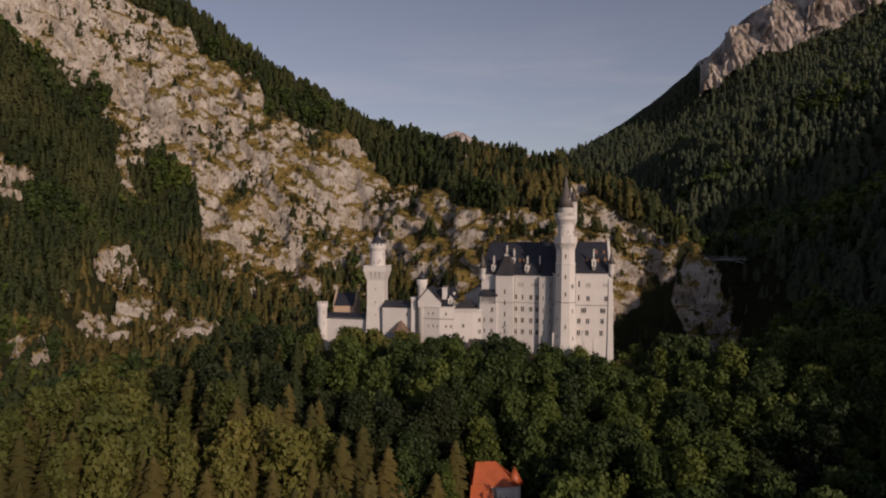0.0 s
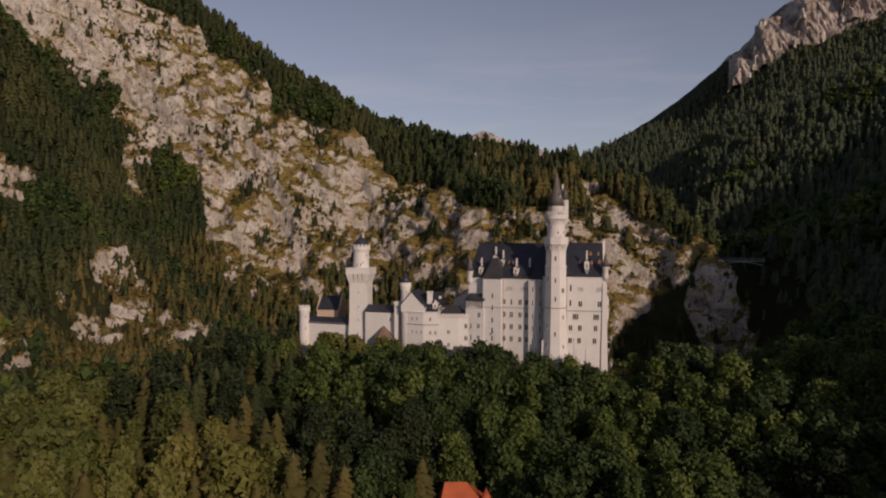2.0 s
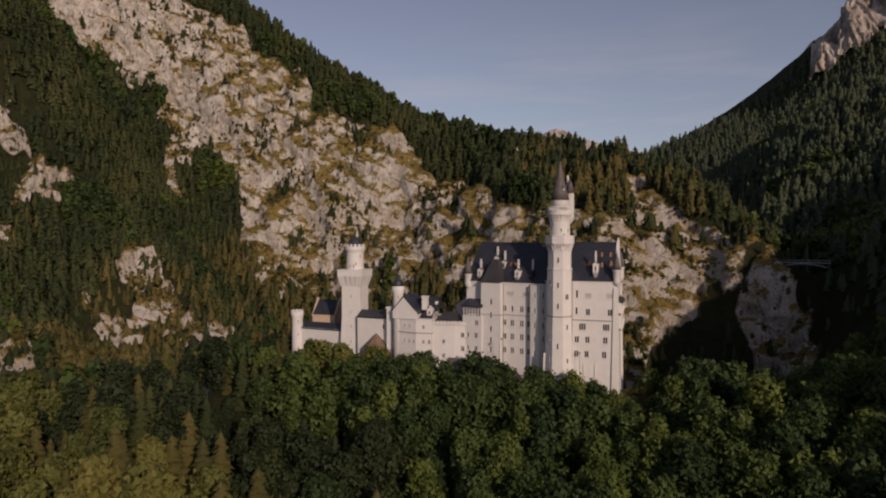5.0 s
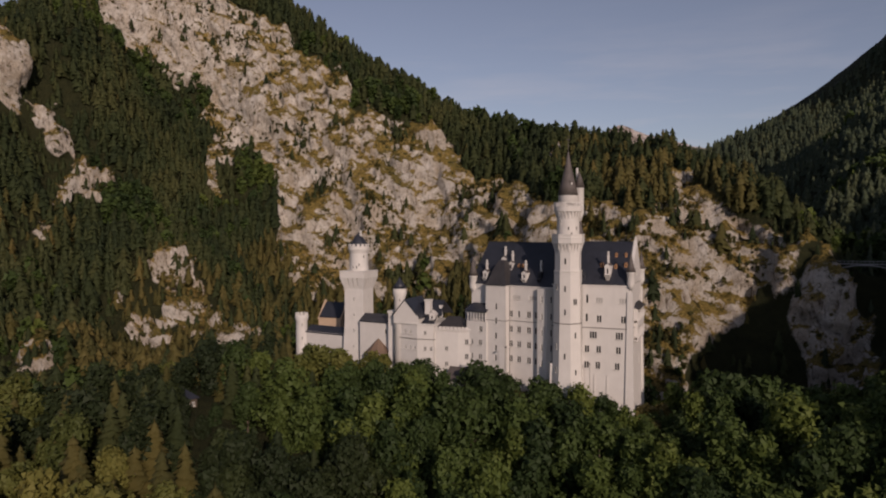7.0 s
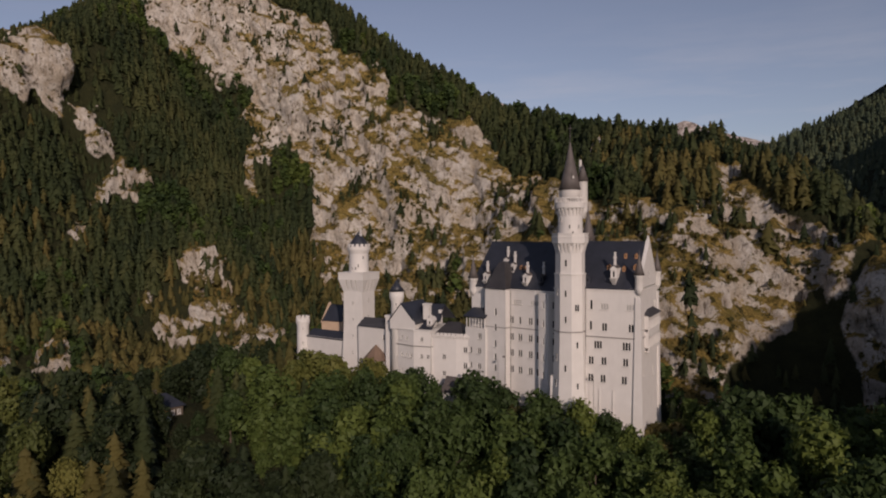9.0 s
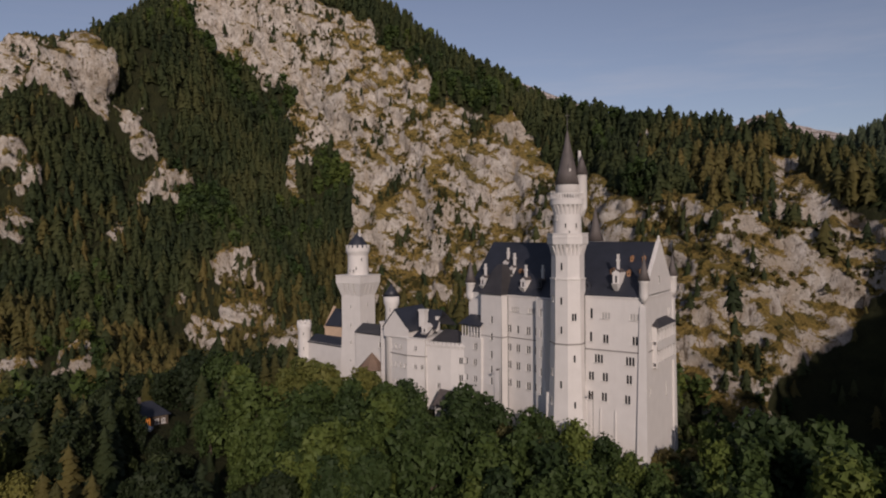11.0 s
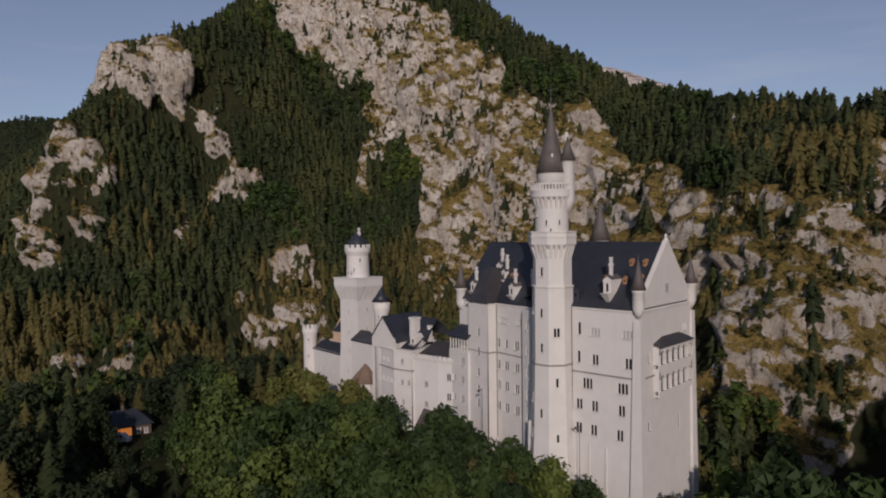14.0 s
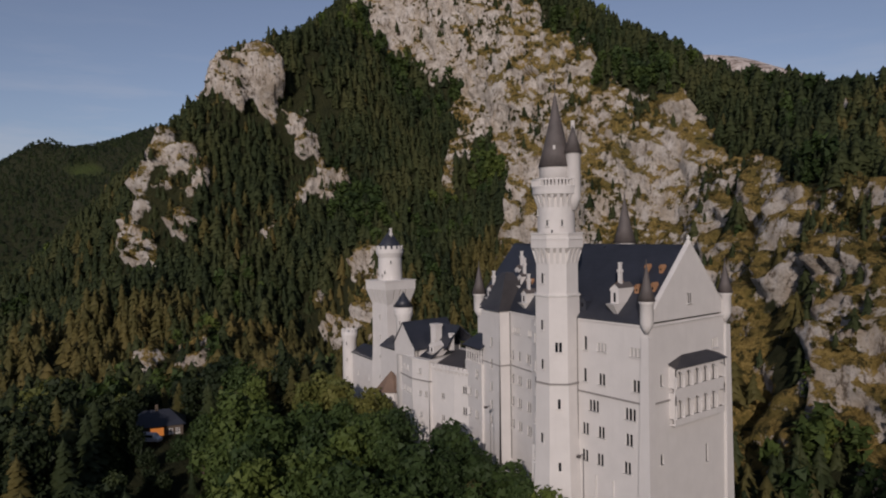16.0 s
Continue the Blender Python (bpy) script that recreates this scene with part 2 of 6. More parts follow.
def lattice(ix, iy, iz):
    h = (ix * 374761393 + iy * 668265263 + iz * 1274126177) & 0x7FFFFFFF
    h = ((h ^ (h >> 13)) * 1103515245) & 0x7FFFFFFF
    return ((h ^ (h >> 16)) & 0xFFFF) / 65535.0


def vnoise(x, y, z):
    """Smooth noise from 0 to 1 for whole arrays."""
    fx, fy, fz = np.floor(x), np.floor(y), np.floor(z)
    ix, iy, iz = fx.astype(np.int64), fy.astype(np.int64), fz.astype(np.int64)
    u, v, w = x - fx, y - fy, z - fz
    u, v, w = u * u * (3 - 2 * u), v * v * (3 - 2 * v), w * w * (3 - 2 * w)
    out = 0
    for dx in (0, 1):
        for dy in (0, 1):
            for dz in (0, 1):
                out = out + lattice(ix + dx, iy + dy, iz + dz) * (u if dx else 1 - u) * (v if dy else 1 - v) * (w if dz else 1 - w)
    return out


def fbm(x, y, z, octaves=4):
    total, amp = 0.0, 0.5
    for k in range(octaves):
        total = total + amp * (vnoise(x + 17.3 * k, y - 9.1 * k, z + 3.7 * k) - 0.5)
        x, y, z, amp = x * 2.03, y * 2.03, z * 2.03, amp * 0.5
    return total


# ---- the land: one sheet, drawn through its crest lines, cliff edges and valley lines (x, y, height) ----
MOUNTAIN_CREST = [(-900, 700, 300), (-640, 640, 345), (-500, 600, 360), (-430, 590, 350), (-318, 595, 300), (-240, 585, 246), (-183, 588, 211),
                  (-127, 580, 180), (-45, 560, 166), (15, 505, 150), (58, 445, 124), (88, 402, 95)]
CLIFF_TOP = [(-480, 520, 325), (-415, 535, 304), (-384, 541, 294), (-330, 562, 280), (-270, 552, 240), (-203, 534, 196), (-138, 526, 166),
             (-93, 518, 146), (-30, 484, 138), (20, 450, 126), (55, 424, 114), (74, 402, 103)]
UPPER_FOOT = [(-455, 470, 250), (-412, 512, 252), (-380, 526, 232), (-345, 535, 216), (-311, 490, 154)]
CLIFF_FOOT = [(-300, 478, 138), (-250, 466, 104), (-210, 460, 92), (-150, 462, 84), (-100, 448, 80), (-60, 423, 76), (-30, 394, 74), (-8, 380, 68), (14, 366, 60), (45, 376, 50), (78, 376, 44)]
CLIFF_FACE = [(-112, 500, 121), (-86, 463, 118), (-50, 432, 110), (-20, 404, 96), (8, 396, 102), (32, 402, 92), (56, 406, 84)]
SPUR = [(-440, 500, 290), (-405, 453, 266), (-406, 419, 250), (-410, 392, 242), (-408, 370, 226), (-405, 345, 200), (-402, 318, 168), (-400, 296, 138)]
SPUR_SIDE = [(-243, 273, 59), (-226, 285, 57), (-369, 388, 166), (-338, 390, 128), (-290, 380, 102), (-241, 384, 92), (-238, 346, 46), (-200, 362, 58), (-196, 338, 36), (-222, 322, 40), (-345, 302, 108), (-372, 300, 140)]
SPUR_FOOT = [(-400, 278, 70), (-340, 284, 82), (-290, 258, 74), (-240, 250, 48), (-180, 290, 44), (-180, 390, 46), (-250, 425, 84)]
LEFT_PEAK = [(-619, 418, 225), (-617, 423, 257), (-612, 434, 274), (-605, 449, 288), (-600, 460, 285), (-587, 401, 212), (-577, 423, 214), (-568, 443, 218), (-668, 434, 222), (-657, 459, 232), (-647, 482, 246)]
SPUR_CLEFT = [(-430, 372, 200), (-428, 352, 176), (-432, 390, 214), (-471, 348, 181), (-463, 367, 189), (-455, 384, 194), (-518, 379, 196), (-508, 400, 201), (-512, 417, 229), (-536, 435, 254)]
HOLLOW = [(-130, 390, 48), (-90, 345, 42), (-25, 325, 34), (35, 318, 26), (75, 330, 30)]
CASTLE_HILL = [(-125, 285, 54), (-90, 274, 61), (-60, 268, 65), (-30, 263, 65), (8, 262, 63), (25, 262, 60), (40, 262, 50), (60, 262, 50)]
FOREST_UPPER = [(-160, 240, 46), (-108, 222, 59.5), (-92, 222, 59.5), (-68, 240, 54), (-20, 242, 58), (10, 241, 52), (40, 240, 52), (80, 245, 58), (115, 252, 62)]
FOREST_LOWER = [(-220, 205, 44), (-125, 200, 49), (-75, 180, 48), (-41, 207, 46), (-15, 192, 34), (23, 212, 42), (60, 200, 42), (112, 195, 60)]
# its points right of x 130 are raised out of view to shade the lower right
FOREST_FOOT = [(-220, 110, 34), (-80, 120, 32), (0, 130, 26), (70, 120, 28), (150, 110, 90), (140, 60, 84), (220, 20, 140), (0, 0, 10), (0, -300, 0), (-400, -300, 0)]
BEHIND_CREST = [(-640, 800, 230), (-430, 740, 230), (-240, 700, 150), (-120, 680, 100), (-30, 650, 90), (45, 590, 88), (95, 500, 80)]
FAR_VALLEY = [(-500, 1500, 120), (-200, 1000, 110), (-100, 1500, 130), (-900, 1400, 160), (20, 820, 130)]
RIGHT_SLOPE = [(101, 297, 64), (140, 345, 92), (130, 420, 100), (210, 480, 150), (142, 680, 190), (250, 640, 230), (120, 560, 130)]
GORGE = [(86, 350, 40), (95, 386, 58), (98, 425, 76), (108, 470, 94), (110, 398, 93), (112, 376, 84)]
RIGHT_CREST = [(-20, 1050, 195), (27, 1000, 204), (73, 1000, 220), (119, 1000, 237), (163, 1000, 245), (190, 1000, 278), (213, 1000, 312), (250, 1000, 362), (300, 1000, 402), (440, 1000, 500), (700, 1000, 600)]
PEAK_FOOT = [(213, 966, 285), (250, 958, 318), (300, 950, 338), (440, 930, 395)]
# high ground out of view on the right, shaped to shade the gorge
UNSEEN_RIDGE = [(138, 300, 100), (170, 290, 120), (204, 260, 150), (140, 262, 100), (146, 226, 104), (190, 218, 128), (152, 168, 99), (215, 150, 130), (340, 60, 190), (420, 150, 240), (430, 330, 290), (480, 520, 330), (600, 760, 480), (300, -200, 140), (560, -100, 260)]
FAR_LAND = [(-1250, 2400, 700), (-1100, 2400, 625), (-945, 2400, 535), (-700, 2300, 330), (-309, 2500, 462), (-430, 2500, 405), (-188, 2500, 395), (200, 2600, 330),
            (-1900, 420, 300), (-1900, 490, 345), (-1900, 540, 318), (-1900, 581, 312), (-1900, 640, 340), (-1900, 748, 395), (-1900, 300, 210), (-1500, 1200, 330), (-900, 250, 30), (-900, 450, 60), (-600, 200, 30)]
EDGE_LAND = [(-4500, -4500, 0), (0, -4500, 0), (4500, -4500, 100), (-4500, 0, 100), (4500, 0, 400), (-4500, 4500, 300), (0, 4500, 300), (4500, 4500, 500), (0, -1500, 0), (-1500, -1000, 0), (1500, -500, 200), (1500, 1500, 600)]


# bare rock, as outlines in plan
UPPER_CLIFF = [(-480, 560), (-480, 508), (-430, 500), (-411, 506), (-393, 516), (-381, 523), (-354, 534), (-346, 536), (-349, 528), (-346, 518), (-320, 493),
               (-299, 470), (-294, 474), (-306, 491), (-296, 501), (-282, 499), (-266, 487), (-254, 483), (-239, 460), (-218, 445), (-188, 427), (-170, 428),
               (-170, 539), (-197, 536), (-210, 549), (-213, 534), (-233, 551), (-280, 557), (-299, 571), (-355, 566)]
LOWER_CLIFF = [(-180, 428), (-150, 430), (-100, 446), (-60, 424), (-30, 392), (-8, 372), (14, 352), (24, 354), (40, 380), (50, 394), (57, 400), (70, 396), (78, 408),
               (70, 420), (49, 427), (36, 446), (31, 473), (12, 472), (9, 434), (2, 416), (-10, 430), (-37, 442), (-60, 462), (-94, 507), (-122, 512), (-150, 530), (-180, 538)]
GORGE_WALL = [(80, 404), (92, 402), (100, 390), (100, 372), (92, 362), (76, 366), (68, 386)]
GRASS_SLOPE = [(-68, 420), (-46, 424), (-28, 394), (-12, 370), (-8, 350), (-28, 346), (-44, 372)]
CRAGS = [[(-626, 421), (-624, 426), (-619, 437), (-612, 452), (-607, 463), (-568, 443), (-577, 423), (-587, 401)],
         [(-416, 374), (-414, 388), (-404, 396), (-394, 400), (-383, 396), (-379, 388), (-382, 372), (-386, 350), (-404, 346)],
         [(-380, 392), (-374, 408), (-362, 410), (-355, 395), (-366, 391)],
         [(-355, 405), (-348, 407), (-343, 399), (-334, 413), (-328, 402), (-336, 393), (-330, 376), (-344, 384)],
         [(-252, 388), (-242, 391), (-223, 379), (-211, 359), (-228, 357), (-240, 365), (-249, 369)],
         [(-263, 354), (-254, 359), (-246, 358), (-235, 353), (-221, 352), (-227, 344), (-244, 346)],
         [(-221, 375), (-213, 377), (-202, 368), (-187, 370), (-182, 361), (-197, 349), (-204, 360)],
         [(-323, 354), (-318, 358), (-300, 341), (-306, 339)],
         [(-392, 300), (-396, 318), (-378, 317), (-354, 330), (-350, 319), (-364, 309), (-371, 303), (-361, 295), (-378, 286)],
         [(-349, 304), (-340, 315), (-333, 307), (-340, 300)],
         [(-364, 287), (-356, 292), (-349, 291), (-336, 295), (-331, 290), (-350, 280), (-358, 277)],
         [(-246, 256), (-246, 269), (-226, 264), (-218, 253), (-233, 250)],
         [(-240, 274), (-232, 282), (-203, 270), (-216, 264)]]
PEAK_CRAGS = [((224, 966, 296), (226, 1000, 338), 44), ((258, 958, 322), (262, 1000, 378), 56), ((306, 950, 342), (310, 1000, 410), 62), ((364, 944, 372), (366, 1000, 452), 74), ((432, 936, 402), (432, 1000, 498), 84)]


def along(line, step=28.0):
    """Points at even steps along a line of the land."""
    out = []
    for a, b in zip(line, line[1:]):
        a, b = np.array(a, float), np.array(b, float)
        k = max(1, int(np.linalg.norm((b - a)[:2]) // step))
        out += [a + (b - a) * i / k for i in range(k)]
    return out + [np.array(line[-1], float)]


LINES = (MOUNTAIN_CREST, CLIFF_TOP, UPPER_FOOT, CLIFF_FOOT, CLIFF_FACE, SPUR, CASTLE_HILL, FOREST_UPPER, FOREST_LOWER, HOLLOW)
KNOTS = np.array([p for ln in LINES for p in along(ln)] + [p for ln in (RIGHT_CREST, PEAK_FOOT) for p in along(ln, 60)]
                 + LEFT_PEAK + SPUR_CLEFT + SPUR_SIDE + SPUR_FOOT + BEHIND_CREST + FAR_VALLEY + FOREST_FOOT + RIGHT_SLOPE + GORGE + UNSEEN_RIDGE + FAR_LAND + EDGE_LAND, float)
_k = KNOTS[:, :2] / 100
_d = np.sqrt(((_k[:, None] - _k[None]) ** 2).sum(-1) + 0.01)
_n = len(_k)
_A = np.zeros((_n + 3, _n + 3))
_A[:_n, :_n] = _d - 0.02 * np.eye(_n)
_A[:_n, _n:], _A[_n:, :_n] = np.c_[np.ones(_n), _k], np.c_[np.ones(_n), _k].T
_W = np.linalg.solve(_A, np.r_[KNOTS[:, 2], 0, 0, 0])


def ground(x, y):
    """Height of the land."""
    x, y = np.asarray(x, float), np.asarray(y, float)
    q = np.c_[x.ravel(), y.ravel()] / 100
    z = np.empty(len(q))
    for i in range(0, len(q), 20000):
        c = q[i:i + 20000]
        z[i:i + 20000] = np.sqrt(((c[:, None] - _k[None]) ** 2).sum(-1) + 0.01) @ _W[:_n] + _W[_n] + c @ _W[_n + 1:]
    return z.reshape(x.shape)


def band(v, lo, hi, soft):
    return np.clip((v - lo) / soft + 0.5, 0, 1) * np.clip((hi - v) / soft + 0.5, 0, 1)


def patch(x, y, cx, cy, rx, ry):
    return np.clip(1.6 - ((x - cx) / rx) ** 2 - ((y - cy) / ry) ** 2, 0, 1)


def within(x, y, outline):
    """How far inside an outline a place lies, in metres; below zero outside."""
    best, hit = np.full(x.shape, 1e9), np.zeros(x.shape, bool)
    for (ax, ay), (bx, by) in zip(outline, outline[1:] + outline[:1]):
        t = np.clip(((x - ax) * (bx - ax) + (y - ay) * (by - ay)) / ((bx - ax) ** 2 + (by - ay) ** 2), 0, 1)
        best = np.minimum(best, (x - ax - t * (bx - ax)) ** 2 + (y - ay - t * (by - ay)) ** 2)
        if ay != by:
            hit ^= ((ay > y) != (by > y)) & (x < ax + (y - ay) / (by - ay) * (bx - ax))
    return np.sqrt(best) * np.where(hit, 1, -1)


def rockiness(x, y):
    """1 on the bare cliffs, 0 in the woods."""
    wob = 24 * fbm(x / 22, y / 22, x * 0 + 5.1, 3) + 12 * fbm(x / 7, y / 7, x * 0 + 1.7, 2)
    r = np.zeros(np.shape(x))
    for outline in (UPPER_CLIFF, LOWER_CLIFF, GORGE_WALL, GRASS_SLOPE):
        r = np.maximum(r, np.clip(0.5 + (within(x, y, outline) + wob) / 6, 0, 1))
    ragged = 26 * fbm(x / 9, y / 9, x * 0 + 3.3, 3) + 10 * fbm(x / 4, y / 4, x * 0 + 8.8, 2)
    for outline in CRAGS:
        r = np.maximum(r, np.clip(0.45 + (within(x, y, outline) + ragged) / 4, 0, 1))
    for cx, cy, rx, ry in ((27, 257, 4, 6), (30, 250, 4, 4), (-60, 520, 5, 4), (-35, 505, 6, 4)):
        r = np.maximum(r, np.clip(patch(x, y, cx, cy, rx, ry) * 2 - 0.8 + 4 * fbm(x / 7, y / 7, x * 0 + 8.8, 2), 0, 1))
    z_hi = np.clip((x - 222 + 30 * fbm(x / 20, y / 20, x * 0 + 7.0, 2)) / 10, 0, 1) * np.clip((y + 0.15 * (x - 190) + 46 * fbm(x / 30, y / 30, x * 0, 3) - 966) / 9, 0, 1)
    r = np.maximum(r, z_hi)
    return np.maximum(r, np.clip((y - 2250) / 50, 0, 1) * np.clip((400 - x) / 100, 0, 1))


def facets(x, y, z, seed):
    """Broken planes: each cell of an uneven lattice carries a tilted face of its own."""
    fx, fy, fz = np.floor(x).astype(np.int64), np.floor(y).astype(np.int64), np.floor(z).astype(np.int64)
    best, out = np.full(x.shape, 1e9), np.zeros(x.shape)
    for dx in (-1, 0, 1):
        for dy in (-1, 0, 1):
            for dz in (-1, 0, 1):
                i, j, k = fx + dx, fy + dy, fz + dz
                h = [lattice(i + seed + 31 * n, j + 57 * n, k - 13 * n) for n in range(7)]
                ux, uy, uz = x - i - h[0], y - j - h[1], z - k - h[2]
                d = ux * ux + uy * uy + uz * uz
                near = d < best
                best = np.where(near, d, best)
                out = np.where(near, h[3] - 0.5 + 1.1 * ((h[4] - 0.5) * ux + (h[5] - 0.5) * uy + (h[6] - 0.5) * uz), out)
    return out


def spaced(stretches, far, grow=1.13):
    """Grid lines: the given stretches (from, to, step), then wider and wider steps outwards."""
    mid = np.concatenate([np.arange(a, b, st) for a, b, st in stretches] + [[stretches[-1][1]]])
    out, d, v = [], stretches[-1][2], stretches[-1][1]
    while v < far:
        d = min(d * grow, 120)
        v += d
        out.append(v)
    low, d, v = [], stretches[0][2], stretches[0][0]
    while v > -far:
        d = min(d * grow, 120)
        v -= d
        low.append(v)
    return np.r_[np.array(low)[::-1], mid, np.array(out)]


def even_rows(gx, y0, y1, count):
    """Rows of the land from y0 to y1, set closer where the slope is steep."""
    fine = np.arange(y0, y1 + 0.1, 1.5)
    Xf, Yf = np.meshgrid(gx, fine)
    rise = np.diff(ground(Xf, Yf), axis=0)
    run = np.concatenate([np.zeros((1, len(gx))), np.cumsum(np.sqrt(1.5 ** 2 + rise ** 2), axis=0)])
    rows = np.empty((count, len(gx)))
    for k in range(len(gx)):
        rows[:, k] = np.interp(np.linspace(0, run[-1, k], count), run[:, k], fine)
    return rows


def build_land():
    gx = spaced([(-640, -540, 3.2), (-540, -470, 4.5), (-470, 110, 1.9), (110, 204, 6.5), (204, 400, 3.5), (400, 470, 7)], 4700)
    gy = spaced([(235, 270, 2.6), (600, 900, 10), (900, 942, 5.5), (942, 1012, 3.0), (1012, 1070, 6)], 4700)
    low, mid, high = gy[gy < 270], even_rows(gx, 270, 600, 250), gy[gy > 605]
    Y = np.concatenate([np.repeat(low[:, None], len(gx), 1), mid, np.repeat(high[:, None], len(gx), 1)])
    X = np.repeat(gx[None], len(Y), 0)
    Z = ground(X, Y)
    rk = rockiness(X, Y)
    dzx, dzy = (ground(X + 2, Y) - Z) / 2, (ground(X, Y + 2) - Z) / 2
    ln = np.sqrt(dzx ** 2 + dzy ** 2 + 1)
    nx, ny, nz = -dzx / ln, -dzy / ln, 1 / ln
    lean = X + 0.45 * Z
    butt = 1 - np.abs(4 * fbm(lean / 46, Y / 46, Z / 95, 2))
    rib = 1 - np.abs(4 * fbm(lean / 17, Y / 17, Z / 36, 3))
    crag = 11 * (butt - 0.5) + 7.0 * (rib - 0.5) + (6.0 * facets(lean / 21, Y / 21, Z / 30, 3) + 2.6 * facets(lean / 7, Y / 7, Z / 11, 11) + 4.0 * fbm(lean / 6, Y / 6, Z / 12, 3)) * (Y < 700)
    far = np.clip((np.hypot(X, Y - 250) - 500) / 500, 0, 1)
    spur = band(X, -450, -170, 20) * (Y < 425)
    crag = crag * (1 + 0.25 * spur + 0.3 * band(X, -660, -372, 8) * (Y > 335) * (Y < 480)) + 2.0 * spur
    d = rk * (crag * (1 - 0.6 * far)) + (1 - rk) * 3.0 * fbm(X / 25, Y / 25, Z / 25, 3) * (1 + 4 * far)
    far_rib = far * rk * (Y > 880) * (Y < 1200)
    rib_y = 24 * far_rib * (0.55 - np.abs(4 * fbm((X + 0.7 * Z) / 34, X * 0, Z / 170, 3)))
    rib_y = rib_y + 12 * far_rib * (0.5 - np.abs(4 * fbm((X + 0.5 * Z) / 11, X * 0 + 3.0, Z / 60, 3)))
    rib_z = 26 * far_rib * fbm(X / 30, Y / 60, X * 0 + 2.0, 3)
    near_castle = band(X, -95, 32, 8) * band(Y, 248, 280, 8)
    d *= 1 - near_castle
    V = np.stack([X + nx * d * rk * (1 - 0.8 * far), Y + ny * d * rk * (1 - 0.8 * far) - rib_y, Z + nz * d + rib_z], -1).reshape(-1, 3)
    h, w = X.shape
    i = np.arange(h * w).reshape(h, w)
    F = np.stack([i[:-1, :-1], i[:-1, 1:], i[1:, 1:], i[1:, :-1]], -1).reshape(-1, 4)
    me = bpy.data.meshes.new("ground")
    me.from_pydata(V.tolist(), [], F.tolist())
    a = me.attributes.new("rock", "FLOAT", "POINT")
    a.data.foreach_set("value", rk.ravel().astype(np.float32))
    mead = patch(X, Y, -1570, 506, 60, 26) * 0.9 + patch(X, Y, -900, 310, 160, 30) * 0.5
    b = me.attributes.new("meadow", "FLOAT", "POINT")
    b.data.foreach_set("value", np.clip(mead, 0, 1).ravel().astype(np.float32))
    c = me.attributes.new("bare", "FLOAT", "POINT")
    c.data.foreach_set("value", np.clip((Y - 880) / 60, 0, 1).ravel().astype(np.float32))
    scrub = -0.1 * patch(X, Y, 18, 425, 40, 50) + 0.55 * patch(X, Y, -270, 545, 50, 16) + 0.5 * patch(X, Y, -190, 520, 45, 14) + 0.5 * patch(X, Y, -110, 440, 60, 18) - 0.5 * patch(X, Y, -400, 525, 50, 25) - 0.4 * spur + 2.5 * np.clip(0.5 + within(X, Y, GRASS_SLOPE) / 10, 0, 1)
    e = me.attributes.new("scrub", "FLOAT", "POINT")
    e.data.foreach_set("value", (scrub * (Y < 700)).ravel().astype(np.float32))
    me.materials.append(M_GROUND)
    me.shade_smooth()
    tagged(new("ground", me), "wooded alpine hillside with pale limestone cliffs and dry grass", "terrain", kind="structure")
    bare = (rk.ravel() > 0.6) & (X.ravel() > -470) & (X.ravel() < 85) & (Y.ravel() > 245) & (Y.ravel() < 590)
    return V[bare], nz.ravel()[bare]


CLIFF_SPOTS, CLIFF_FLAT = build_land()


